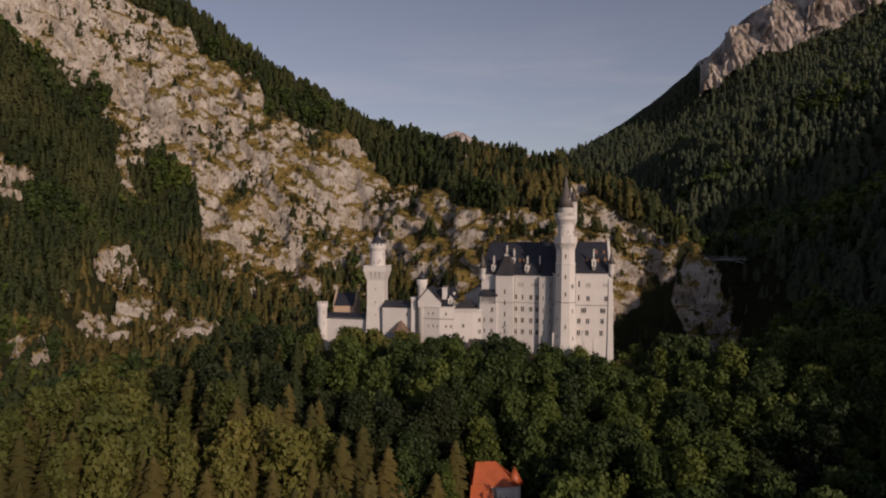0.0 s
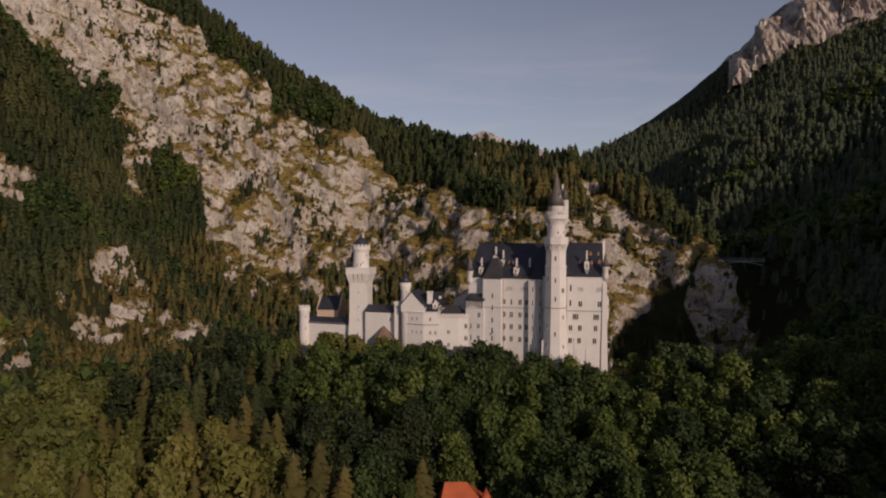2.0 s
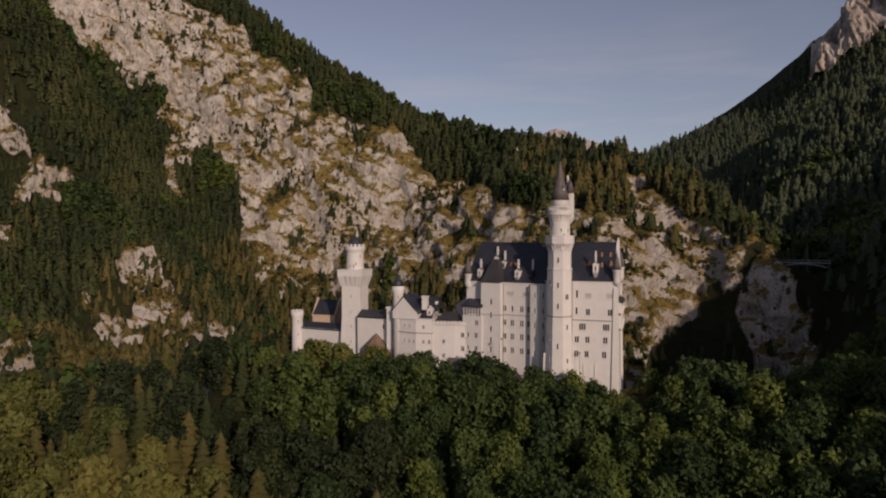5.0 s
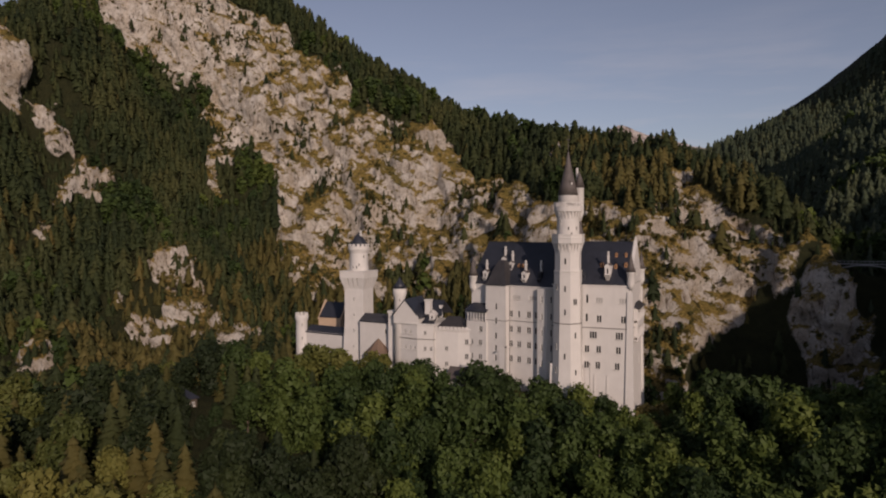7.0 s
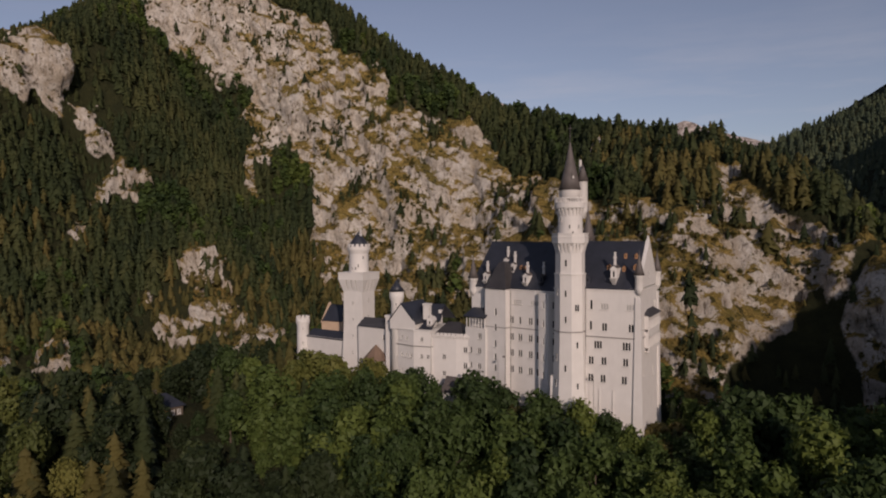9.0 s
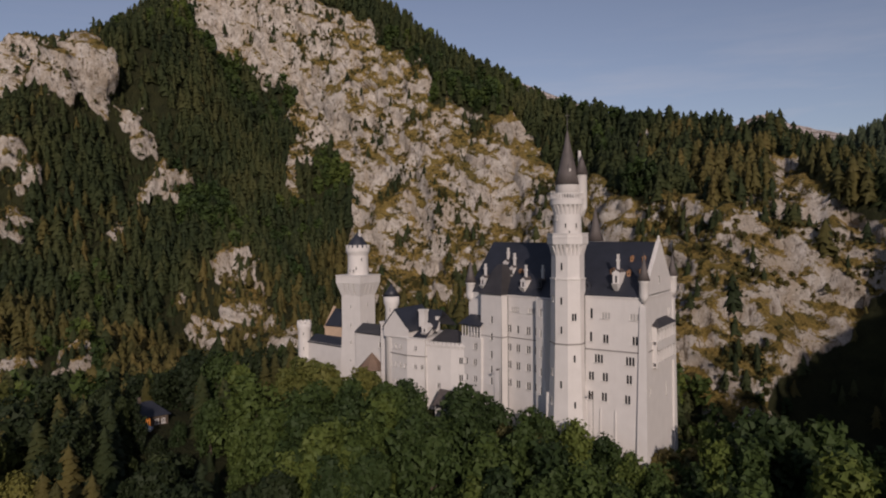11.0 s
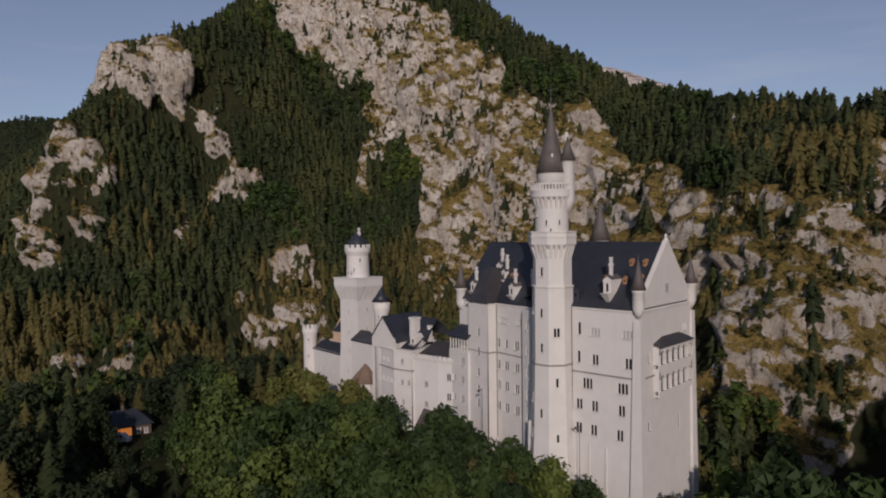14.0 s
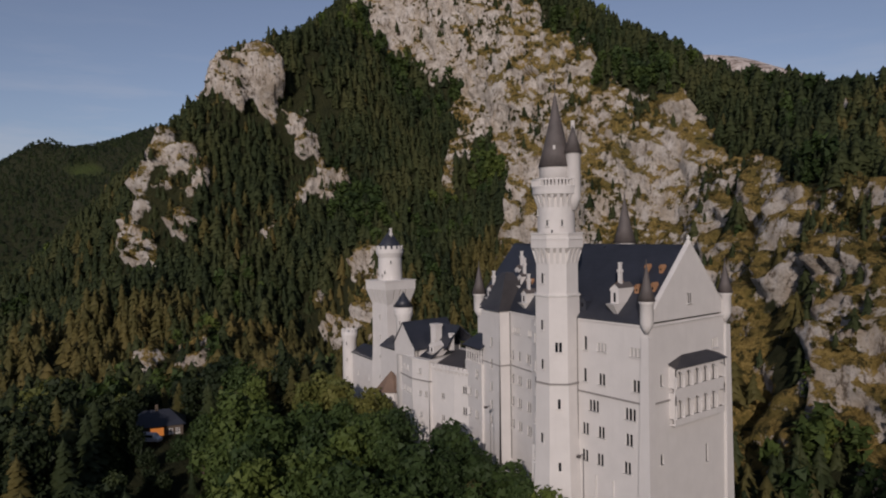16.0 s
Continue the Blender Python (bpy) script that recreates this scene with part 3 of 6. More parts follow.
def build_crag(foot, brow, wide, seed, sc=1.0, bare=0.3):
    """A steep ribbed limestone crag that stands out of the slope between its foot and its brow."""
    foot, brow = np.array(foot, float), np.array(brow, float)
    down = (foot - brow)[:2] / np.linalg.norm((foot - brow)[:2])
    side = np.array([-down[1], down[0]])
    tall = brow[2] - foot[2]
    nu, nv = int(wide / 0.8 / sc) + 12, int(tall / 0.9 / sc) + 12
    U, V = np.meshgrid(np.linspace(-1, 1, nu), np.linspace(-0.12, 1.1, nv))
    k = U * 0 + seed * 3.7
    edge = np.abs(U) ** 1.5 + 0.8 * np.clip(V - 0.7, 0, 1) + (2.6 if sc < 2 else 1.7) * fbm(V * tall / 12 / sc, U * wide / 8 / sc, k, 4)
    bold = np.clip((1.0 - edge) / 0.45, 0, 1) ** 0.7
    lag = V - (V - np.clip(V, 0, 1) ** 3.0) * bold * (0.75 + 0.8 * fbm(U * wide / 14 / sc, V * tall / 22 / sc, k + 5, 2))
    run = np.linalg.norm((foot - brow)[:2])
    su = U * wide / 2 * (1.1 - 0.25 * V)
    rib = 0.5 - np.abs(4 * fbm((su + 0.3 * V * tall) / 6.0 / sc, V * tall / 26 / sc, k + 1, 3))
    ledge = fbm(su / 9 / sc, V * tall / 4.5 / sc, k + 9, 3)
    out = sc * (bold * (5.0 * rib + 4.0 * ledge + 3.2 * fbm(su / 2.6 / sc, V * tall / 3.4 / sc, k + 2, 2)) - 4.0 * (1 - bold))
    P = np.stack([foot[0] - down[0] * run * lag + side[0] * su + down[0] * out,
                  foot[1] - down[1] * run * lag + side[1] * su + down[1] * out,
                  foot[2] + tall * V + sc * (4.0 * fbm(su / 6 / sc, V * 3, k + 4, 3) - 5.0 * (1 - bold))], -1)
    i = np.arange(nu * nv).reshape(nv, nu)
    F = np.stack([i[:-1, :-1], i[:-1, 1:], i[1:, 1:], i[1:, :-1]], -1).reshape(-1, 4)
    me = bpy.data.meshes.new("crag")
    me.from_pydata(P.reshape(-1, 3).tolist(), [], F.tolist())
    for name, value in (("rock", 1.0), ("bare", bare)):
        at = me.attributes.new(name, "FLOAT", "POINT")
        at.data.foreach_set("value", np.full(nu * nv, value, np.float32))
    me.materials.append(M_GROUND)
    return new("crag", me)


for seed, (foot, brow, wide) in enumerate(PEAK_CRAGS):
    tagged(build_crag(foot, brow, wide, seed + 40, 1.35, 0.75), "rugged pinkish limestone buttress on the distant peak", "crag", "buttresses of the peak")

# ---- masonry ----
def prism(bm, poly, z0, z1, cap=True, scale_top=1.0):
    """An upright solid over a plan polygon."""
    cx, cy = sum(p[0] for p in poly) / len(poly), sum(p[1] for p in poly) / len(poly)
    lo = [bm.verts.new((x, y, z0)) for x, y in poly]
    hi = [bm.verts.new((cx + (x - cx) * scale_top, cy + (y - cy) * scale_top, z1)) for x, y in poly]
    n = len(poly)
    for i in range(n):
        bm.faces.new((lo[i], lo[(i + 1) % n], hi[(i + 1) % n], hi[i]))
    if cap:
        bm.faces.new(hi)
        bm.faces.new(lo[::-1])


def rect(x0, y0, x1, y1):
    return [(x0, y0), (x1, y0), (x1, y1), (x0, y1)]


def ring(cx, cy, r, n=20, turn=0.0):
    return [(cx + r * math.cos(turn + 2 * math.pi * i / n), cy + r * math.sin(turn + 2 * math.pi * i / n)) for i in range(n)]


def lathe(bm, cx, cy, profile, n=24, turn=0.0):
    """A round body from (radius, height) pairs, closed above and below."""
    rows = []
    for r, z in profile:
        if r < 0.001:
            rows.append([bm.verts.new((cx, cy, z))])
        else:
            rows.append([bm.verts.new((x, y, z)) for x, y in ring(cx, cy, r, n, turn)])
    for a, b in zip(rows, rows[1:]):
        for i in range(n):
            j = (i + 1) % n
            if len(a) == 1:
                bm.faces.new((a[0], b[j], b[i]))
            elif len(b) == 1:
                bm.faces.new((a[i], a[j], b[0]))
            else:
                bm.faces.new((a[i], a[j], b[j], b[i]))
    for row in (rows[0], rows[-1]):
        if len(row) > 1:
            bm.faces.new(row)


def facade(bm, p0, p1, z0, z1, holes=(), depth=0.55, batter=0.0):
    """A wall from p0 to p1 with openings (u0, u1, v0, v1) that run in to the given depth. Its outside lies to the right of p0 to p1."""
    p0, p1 = Vector(p0), Vector(p1)
    d = (p1 - p0).normalized()
    nrm = Vector((d.y, -d.x))
    length = (p1 - p0).length
    us = sorted({0.0, length, *[h[0] for h in holes], *[h[1] for h in holes]})
    vs = sorted({z0, z1, *[h[2] for h in holes], *[h[3] for h in holes]})
    cache = {}

    def vert(u, v, k):
        key = (round(u, 3), round(v, 3), k)
        if key not in cache:
            out = batter * (z1 - v) / (z1 - z0)
            q = p0 + d * u + nrm * (out - (depth if k else 0.0))
            cache[key] = bm.verts.new((q.x, q.y, v))
        return cache[key]

    for ua, ub in zip(us, us[1:]):
        for va, vb in zip(vs, vs[1:]):
            if any(h[0] - 1e-4 <= ua and ub <= h[1] + 1e-4 and h[2] - 1e-4 <= va and vb <= h[3] + 1e-4 for h in holes):
                continue
            bm.faces.new((vert(ua, va, 0), vert(ub, va, 0), vert(ub, vb, 0), vert(ua, vb, 0)))
    for u0, u1, v0, v1 in holes:
        c = [(u0, v0), (u1, v0), (u1, v1), (u0, v1)]
        for (a, b), (e, f) in zip(c, c[1:] + c[:1]):
            bm.faces.new((vert(a, b, 0), vert(e, f, 0), vert(e, f, 1), vert(a, b, 1)))


WINDOW_MESH = {}


def window_meshes(w, h, lights, arched, proud=False, blind=False):
    """The stone frame with its round heads and mullions, and the panes, in a frame of x across, z up and y outwards."""
    key = (round(w, 2), round(h, 2), lights, arched, proud, blind)
    back, front, glass = (-0.04, 0.08, 0.03) if proud else (-0.18, -0.04, -0.19)
    if key in WINDOW_MESH:
        return WINDOW_MESH[key]
    bm = bmesh.new()
    lw = w / lights
    t = 0.15 if lights > 1 else 0.12
    for i in range(lights + 1):
        x = -w / 2 + i * lw
        x = min(max(x, -w / 2 + t / 2), w / 2 - t / 2)
        prism(bm, rect(x - t / 2, back, x + t / 2, front), 0, h)
    prism(bm, rect(-w / 2 - 0.14, -0.2, w / 2 + 0.14, 0.24), -0.15, 0.0)
    if arched:
        for i in range(lights):
            cx, r = -w / 2 + (i + 0.5) * lw, lw / 2
            for s in (-1, 1):
                pts = [(cx + s * r, h)] + [(cx + s * r * math.cos(a), h - r + r * math.sin(a)) for a in (0, 0.4, 0.8, 1.2, math.pi / 2)]
                fr = [bm.verts.new((x, front + 0.01, z)) for x, z in pts]
                bk = [bm.verts.new((x, back - 0.01, z)) for x, z in pts]
                bm.faces.new(fr)
                bm.faces.new(bk[::-1])
                for k in range(len(pts)):
                    j = (k + 1) % len(pts)
                    bm.faces.new((fr[k], fr[j], bk[j], bk[k]))
    bmesh.ops.recalc_face_normals(bm, faces=bm.faces)
    fm = bpy.data.meshes.new("window_frame")
    bm.to_mesh(fm)
    bm.free()
    fm.materials.append(M_TRIM)
    bm = bmesh.new()
    prism(bm, rect(-w / 2, glass - 0.06, w / 2, glass), 0, h)
    bmesh.ops.recalc_face_normals(bm, faces=bm.faces)
    pm = bpy.data.meshes.new("pane")
    bm.to_mesh(pm)
    bm.free()
    pm.materials.append(M_BLIND if blind else M_GLASS)
    WINDOW_MESH[key] = fm, pm
    return fm, pm


def set_window(parent, x, y, z, facing, w, h, lights=1, arched=True, proud=True, blind=False):
    """A window with its sill at z, looking out along the angle facing (degrees, 0 is +x)."""
    fm, pm = window_meshes(w, h, lights, arched, proud, blind)
    ob = new("window", fm)
    ob.parent = parent
    ob.matrix_basis = pose(x, y, z, 0, 0, facing - 90)
    ob.scale.y = 1
    pane = new("pane", pm)
    pane.parent = ob


def wall_run(parent, bm, p0, p1, z0, z1, wins=(), batter=0.0, lights_blind=True):
    """A wall with windows (distance along it, sill height, width, height, lights)."""
    v0, v1 = Vector(p0), Vector(p1)
    d = (v1 - v0).normalized()
    face = math.degrees(math.atan2(-d.x, d.y))
    holes = [(u - w / 2, u + w / 2, s, s + h) for u, s, w, h, k in wins]
    facade(bm, p0, p1, z0, z1, holes, batter=batter)
    for u, s, w, h, k in wins:
        out = Vector((d.y, -d.x)) * (batter * (z1 - s - h / 2) / (z1 - z0))
        q = v0 + d * u + out
        set_window(parent, q.x, q.y, s, face, w, h, k, True, False, lights_blind and s > 89 and k >= 3)


def battlements(bm, poly, z, w=0.75, h=0.9, t=0.45):
    """Merlons round a plan polygon."""
    n = len(poly)
    for i in range(n):
        a, b = Vector(poly[i]), Vector(poly[(i + 1) % n])
        d = b - a
        ln = d.length
        if ln < 0.05:
            continue
        d /= ln
        nr = Vector((d.y, -d.x))
        k = max(1, round(ln / (w * 1.9)))
        for j in range(k):
            c = a + d * (ln * (j + 0.5) / k)
            q = [c - d * w / 2, c + d * w / 2, c + d * w / 2 - nr * t, c - d * w / 2 - nr * t]
            prism(bm, [(v.x, v.y) for v in q], z, z + h)


def corbels(bm, poly, z0, z1, out, step, fill=0.24):
    """Brackets under a parapet, along the edges of a plan polygon."""
    n = len(poly)
    for i in range(n if n > 2 else 1):
        a, b = Vector(poly[i]), Vector(poly[(i + 1) % n])
        d = b - a
        ln = d.length
        d /= max(ln, 1e-6)
        nr = Vector((d.y, -d.x))
        k = max(1, round(ln / step))
        for j in range(k):
            c = a + d * (ln * (j + 0.5) / k)
            s = ln / k * fill
            lo = [c - d * s, c + d * s]
            tri = []
            for e in lo:
                tri.append([bm.verts.new((e.x - nr.x * 0.05, e.y - nr.y * 0.05, z0)), bm.verts.new((e.x + nr.x * out, e.y + nr.y * out, z1)), bm.verts.new((e.x - nr.x * 0.05, e.y - nr.y * 0.05, z1))])
            bm.faces.new(tri[0])
            bm.faces.new(tri[1][::-1])
            for m in range(3):
                q = (m + 1) % 3
                bm.faces.new((tri[0][m], tri[0][q], tri[1][q], tri[1][m]))


def band_course(bm, poly, z, h=0.28, out=0.16):
    """A string course round a plan polygon."""
    c = Vector((sum(p[0] for p in poly) / len(poly), sum(p[1] for p in poly) / len(poly)))
    big = []
    n = len(poly)
    for i in range(n):
        a, b, e = Vector(poly[i - 1]), Vector(poly[i]), Vector(poly[(i + 1) % n])
        n1, n2 = (b - a).normalized(), (e - b).normalized()
        m = Vector((n1.y + n2.y, -n1.x - n2.x))
        m = m / max(m.length, 1e-6)
        k = out / max(0.3, m.dot(Vector((n1.y, -n1.x))))
        big.append((b.x + m.x * k, b.y + m.y * k))
    prism(bm, big, z, z + h)


def roof_slab(bm, a, b, c, d, t=0.3):
    """A sloping roof face a-b (eave), c-d (ridge) with thickness."""
    pts = [Vector(p) for p in (a, b, c, d)]
    nr = (pts[1] - pts[0]).cross(pts[2] - pts[0]).normalized()
    if nr.z < 0:
        nr = -nr
    up = [bm.verts.new(p) for p in pts]
    dn = [bm.verts.new(p - nr * t) for p in pts]
    bm.faces.new(up)
    bm.faces.new(dn[::-1])
    for i in range(4):
        j = (i + 1) % 4
        bm.faces.new((up[i], up[j], dn[j], dn[i]))


def finial(bm, x, y, z, h):
    lathe(bm, x, y, [(0.07, z - 0.3), (0.07, z + h * 0.35), (0.2, z + h * 0.4), (0.07, z + h * 0.47), (0.04, z + h), (0.0, z + h + 0.05)], 6)


def pinnacle_turret(parent, x, y, z0, z1, r, cone, label=""):
    """A small round corner turret on a corbel, with a slated cone."""
    bm = bmesh.new()
    lathe(bm, x, y, [(0.3 * r, z0 - 1.5), (r * 0.8, z0 - 0.6), (r, z0), (r, z1 - 0.5), (r * 1.16, z1 - 0.35), (r * 1.16, z1)], 14)
    tur = part("corner_turret", bm, M_WALL, parent, label, True)
    bm = bmesh.new()
    lathe(bm, x, y, [(r * 1.3, z1 - 0.02), (r * 0.75, z1 + cone * 0.35), (0.12, z1 + cone * 0.94), (0.0, z1 + cone)], 14)
    part("cone_roof", bm, M_CONE, tur, "weathered slate cone roof", True)
    bm = bmesh.new()
    finial(bm, x, y, z1 + cone * 0.95, 1.0)
    part("finial", bm, M_PIPE, tur)
    return tur


def chimney(parent, x, y, z0, z1, s=0.55, turn=0.0, block=False):
    """A stone chimney with a collar and a narrower pot under a cap."""
    bm = bmesh.new()
    c = Matrix.Translation((x, y, 0)) @ pose(0, 0, 0, 0, 0, turn)
    k = bmesh.new()
    h = z1 - z0
    for w, a, b in ((s, 0, 0.9), (s * 1.18, 0.9, 1.0)) if block else ((s, 0, 0.56), (s * 1.4, 0.56, 0.68), (s * 0.85, 0.68, 0.93), (s * 1.05, 0.93, 1.0)):
        prism(k, rect(-w, -w, w, w), z0 + h * a, z0 + h * b)
    k.transform(c)
    bm.free()
    return part("chimney", k, M_WALL, parent)


def dormer(parent, x, y, z, w, h, deep, turn, wall_mat, roof_mat, pot=0.0):
    """A wall dormer with a steep little roof; it looks along -y turned by turn."""
    m = Matrix.Translation((x, y, 0)) @ pose(0, 0, 0, 0, 0, turn)
    bm = bmesh.new()
    if pot:
        prism(bm, rect(-w * 0.25, 0.1, w * 0.25, deep), z, z + h * 0.4, scale_top=1.9)
        prism(bm, rect(-w / 2, -0.12, w / 2, deep), z + h * 0.4, z + h)
        prism(bm, rect(-w * 0.56, -0.2, w * 0.56, deep), z + h * 0.86, z + h * 0.95)
    else:
        prism(bm, rect(-w / 2, 0, w / 2, deep), z, z + h)
    gable = [bm.verts.new(p) for p in ((-w / 2, 0, z + h), (w / 2, 0, z + h), (0, 0, z + h + w * (0.4 if pot else 0.55)))]
    bm.faces.new(gable)
    bm.transform(m)
    d = part("dormer", bm, wall_mat, parent)
    bm = bmesh.new()
    e = w * 0.57
    top = z + h + w * (0.45 if pot else 0.62)
    roof_slab(bm, (-e, -0.15, z + h - 0.05), (-e, deep, z + h - 0.05), (0, deep, top), (0, -0.15, top), 0.1)
    roof_slab(bm, (e, -0.15, z + h - 0.05), (e, deep, z + h - 0.05), (0, deep, top), (0, -0.15, top), 0.1)
    bm.transform(m)
    part("dormer_roof", bm, roof_mat, d)
    bm = bmesh.new()
    prism(bm, rect(-w * 0.13, -0.15 if pot else -0.05, w * 0.13, 0.02), z + h * 0.45, z + h * 0.8)
    bm.transform(m)
    part("dormer_window", bm, M_GLASS, d)
    if pot:
        c = m @ Vector((0, deep * 0.35, 0))
        chimney(d, c.x, c.y, z + h + w * 0.2, z + h + pot, 0.24, turn)
    return d


def pipe(parent, x, y, z0, z1):
    bm = bmesh.new()
    lathe(bm, x, y, [(0.07, z0), (0.07, z1)], 6)
    part("downpipe", bm, M_PIPE, parent)


# ---- the palace: a gabled block, and a block that bends away from it ----
def build_palace():
    pal = thing("palace", 0, 0, 0, "tall white limestone palace with steep slate roof and many arched windows", "palace")
    bm = bmesh.new()
    X0, X1, YF, YB, YR, ZB, ZE, ZR = 3.0, 23.1, 251.5, 271.8, 261.9, 56.0, 94.3, 105.2
    dx = lambda x: x - X0
    wins = []
    for z, xs, k in ((72.6, (11.9, 14.8, 19.7), 2), (76.7, (12.0, 15.0, 20.0), 2), (80.4, (13.6, 20.2), 3), (84.6, (15.1, 21.2), 2)):
        wins += [(dx(x), z, 0.64 * k + 0.12, 1.75, k) for x in xs]
    wins += [(dx(11.9), 84.7, 0.75, 2.0, 1), (dx(12.0), 89.5, 0.75, 2.1, 1)]
    wins += [(dx(15.1), 89.6, 1.9, 1.25, 3), (dx(21.0), 89.6, 1.9, 1.25, 3)]
    wall_run(pal, bm, (X0, YF), (X1, YF), ZB, ZE, wins, batter=0.5)
    gw = [(6.2 + 2.25 * i, 84.9, 0.8, 1.9, 1) for i in range(6)] + [(6.2 + 2.25 * i, 80.6, 0.8, 1.9, 1) for i in range(6)]
    gw += [(16.8, 89.2, 1.9, 1.5, 3), (3.0, 85.3, 0.7, 1.7, 1), (2.8, 74.2, 0.8, 1.5, 1), (14.2, 72.2, 0.7, 2.8, 1)]
    wall_run(pal, bm, (X1, YF), (X1, YB), ZB, ZE, gw, batter=0.5)
    wall_run(pal, bm, (X1, YB), (X0, YB), ZB, ZE)
    gable = [(YF, ZE), (YB, ZE), (YR, ZR)]
    for x, flip in ((X1, 1), (X1 - 0.7, -1)):
        f = [bm.verts.new((x, y, z + 0.25)) for y, z in gable]
        bm.faces.new(f[::flip])
    part("wall", bm, M_WALL, pal, "pale limestone walls, sunlit, faintly streaked")
    bm = bmesh.new()
    roof_slab(bm, (X0, YF - 0.3, ZE), (X1 - 0.5, YF - 0.3, ZE), (X1 - 0.5, YR, ZR), (X0, YR, ZR))
    roof_slab(bm, (X0, YB + 0.3, ZE), (X1 - 0.5, YB + 0.3, ZE), (X1 - 0.5, YR, ZR), (X0, YR, ZR))
    part("roof", bm, M_SLATE, pal, "steep dark slate roof")
    bm = bmesh.new()
    for y0 in (YF, YB):
        s = 1 if y0 == YF else -1
        k = bmesh.new()
        ends = [(y0 - s * 0.25, ZE), (YR, ZR + 0.15)]
        a, b = ends
        prism(k, [(X1 - 0.75, 0), (X1 + 0.08, 0), (X1 + 0.08, 1), (X1 - 0.75, 1)], 0, 0.3)
        for v in k.verts:
            f = v.co.y
            v.co = Vector((v.co.x, a[0] + (b[0] - a[0]) * f, a[1] + (b[1] - a[1]) * f + v.co.z))
        tmp = bpy.data.meshes.new("t")
        k.to_mesh(tmp)
        k.free()
        bm.from_mesh(tmp)
        bpy.data.meshes.remove(tmp)
    part("gable_coping", bm, M_TRIM, pal)
    bm = bmesh.new()
    lathe(bm, X1 - 0.3, YR, [(0.42, ZR), (0.42, ZR + 0.5), (0.22, ZR + 0.65), (0.3, ZR + 1.0), (0.12, ZR + 1.3), (0, ZR + 1.5)], 8)
    part("gable_finial", bm, M_TRIM, pal, "weathered stone finial on the gable")
    bm = bmesh.new()
    outline = rect(X0, YF, X1, YB)
    bm.free()
    for z, o in ((83.0, 0.16), (ZE - 0.35, 0.22)):
        bm = bmesh.new()
        band_course(bm, outline, z, 0.25, o + (0.5 * (ZE - z) / (ZE - ZB)))
        part("string_course", bm, M_SHADOW_LINE if z < 90 else M_TRIM, pal, "string course painted dark for its shadow line" if z < 90 else "")
    # corner buttresses at the gable
    bm = bmesh.new()
    for x, y in ((X1 - 0.9, YF - 0.35), (X1 - 0.9, YB - 0.7)):
        lo, hi = rect(x - 0.5, y - 0.75, x + 1.9, y + 1.5), rect(x, y, x + 1.25, y + 1.2)
        v0, v1 = [bm.verts.new((a, b, ZB)) for a, b in lo], [bm.verts.new((a, b, ZE - 1.8)) for a, b in hi]
        for i in range(4):
            bm.faces.new((v0[i], v0[(i + 1) % 4], v1[(i + 1) % 4], v1[i]))
        bm.faces.new(v1)
    part("buttress", bm, M_WALL, pal)
    # sloping piers on the front
    for x in (14.0, 17.2):
        bm = bmesh.new()
        prism(bm, rect(x - 0.16, YF - 0.75, x + 0.16, YF + 0.2), 58, 71.0, scale_top=0.55)
        part("pier", bm, M_WALL, pal)
    pinnacle_turret(pal, 23.0, 251.4, 94.6, 97.7, 0.95, 5.0)
    pinnacle_turret(pal, 23.1, 271.4, 94.4, 97.5, 0.95, 4.8)
    # two storeys of arcades under a lead roof on the gable
    bm = bmesh.new()
    bx, y0, y1 = X1 + 0.35, 256.3, 269.4
    for z in (79.4, 83.8):
        prism(bm, rect(bx - 0.3, y0, bx + 0.75, y1), z, z + 0.3)
        prism(bm, rect(bx + 0.52, y0, bx + 0.75, y1), z + 0.3, z + 1.0)
    n = 6
    wide = (y1 - y0) / n
    for z, top in ((80.4, 83.8), (84.8, 87.9)):
        gap, r = wide - 0.62, (wide - 0.62) / 2
        spring = top - 0.75 - r
        for face in (bx + 0.74, bx + 0.42):
            holes = [(wide * (i + 0.5) - r, wide * (i + 0.5) + r, z, spring + r) for i in range(n)]
            facade(bm, (face, y0), (face, y1), z, top, holes, depth=0.32 if face > bx + 0.5 else 0.01)
        for i in range(n):
            yc = y0 + wide * (i + 0.5)
            for sgn in (-1, 1):
                pts = [(yc + sgn * r, spring + r)] + [(yc + sgn * r * math.cos(a), spring + r * math.sin(a)) for a in (0, 0.35, 0.7, 1.05, 1.35, math.pi / 2)]
                fr, bk = [[bm.verts.new((xx, yy, zz)) for yy, zz in pts] for xx in (bx + 0.75, bx + 0.41)]
                bm.faces.new(fr)
                bm.faces.new(bk[::-1])
                for k in range(len(pts)):
                    j = (k + 1) % len(pts)
                    bm.faces.new((fr[k], fr[j], bk[j], bk[k]))
        for i in range(n + 1):
            lathe(bm, bx + 0.80, y0 + min(max(wide * i, 0.15), y1 - y0 - 0.15), [(0.22, z), (0.14, z + 0.2), (0.13, spring - 0.3), (0.24, spring), (0.24, spring + 0.12)], 8)
        prism(bm, rect(bx - 0.3, y0, bx + 0.74, y0 + 0.3), z, top)
        prism(bm, rect(bx - 0.3, y1 - 0.3, bx + 0.74, y1), z, top)
    bal = part("loggia", bm, M_WALL, pal, "two-storey arcaded stone loggia on the gable")
    bm = bmesh.new()
    r0 = [(bx - 0.35, y0 - 0.3, 88.3), (bx + 1.15, y0 - 0.3, 87.7), (bx + 1.15, y1 + 0.3, 87.7), (bx - 0.35, y1 + 0.3, 88.3)]
    v = [bm.verts.new(p) for p in r0]
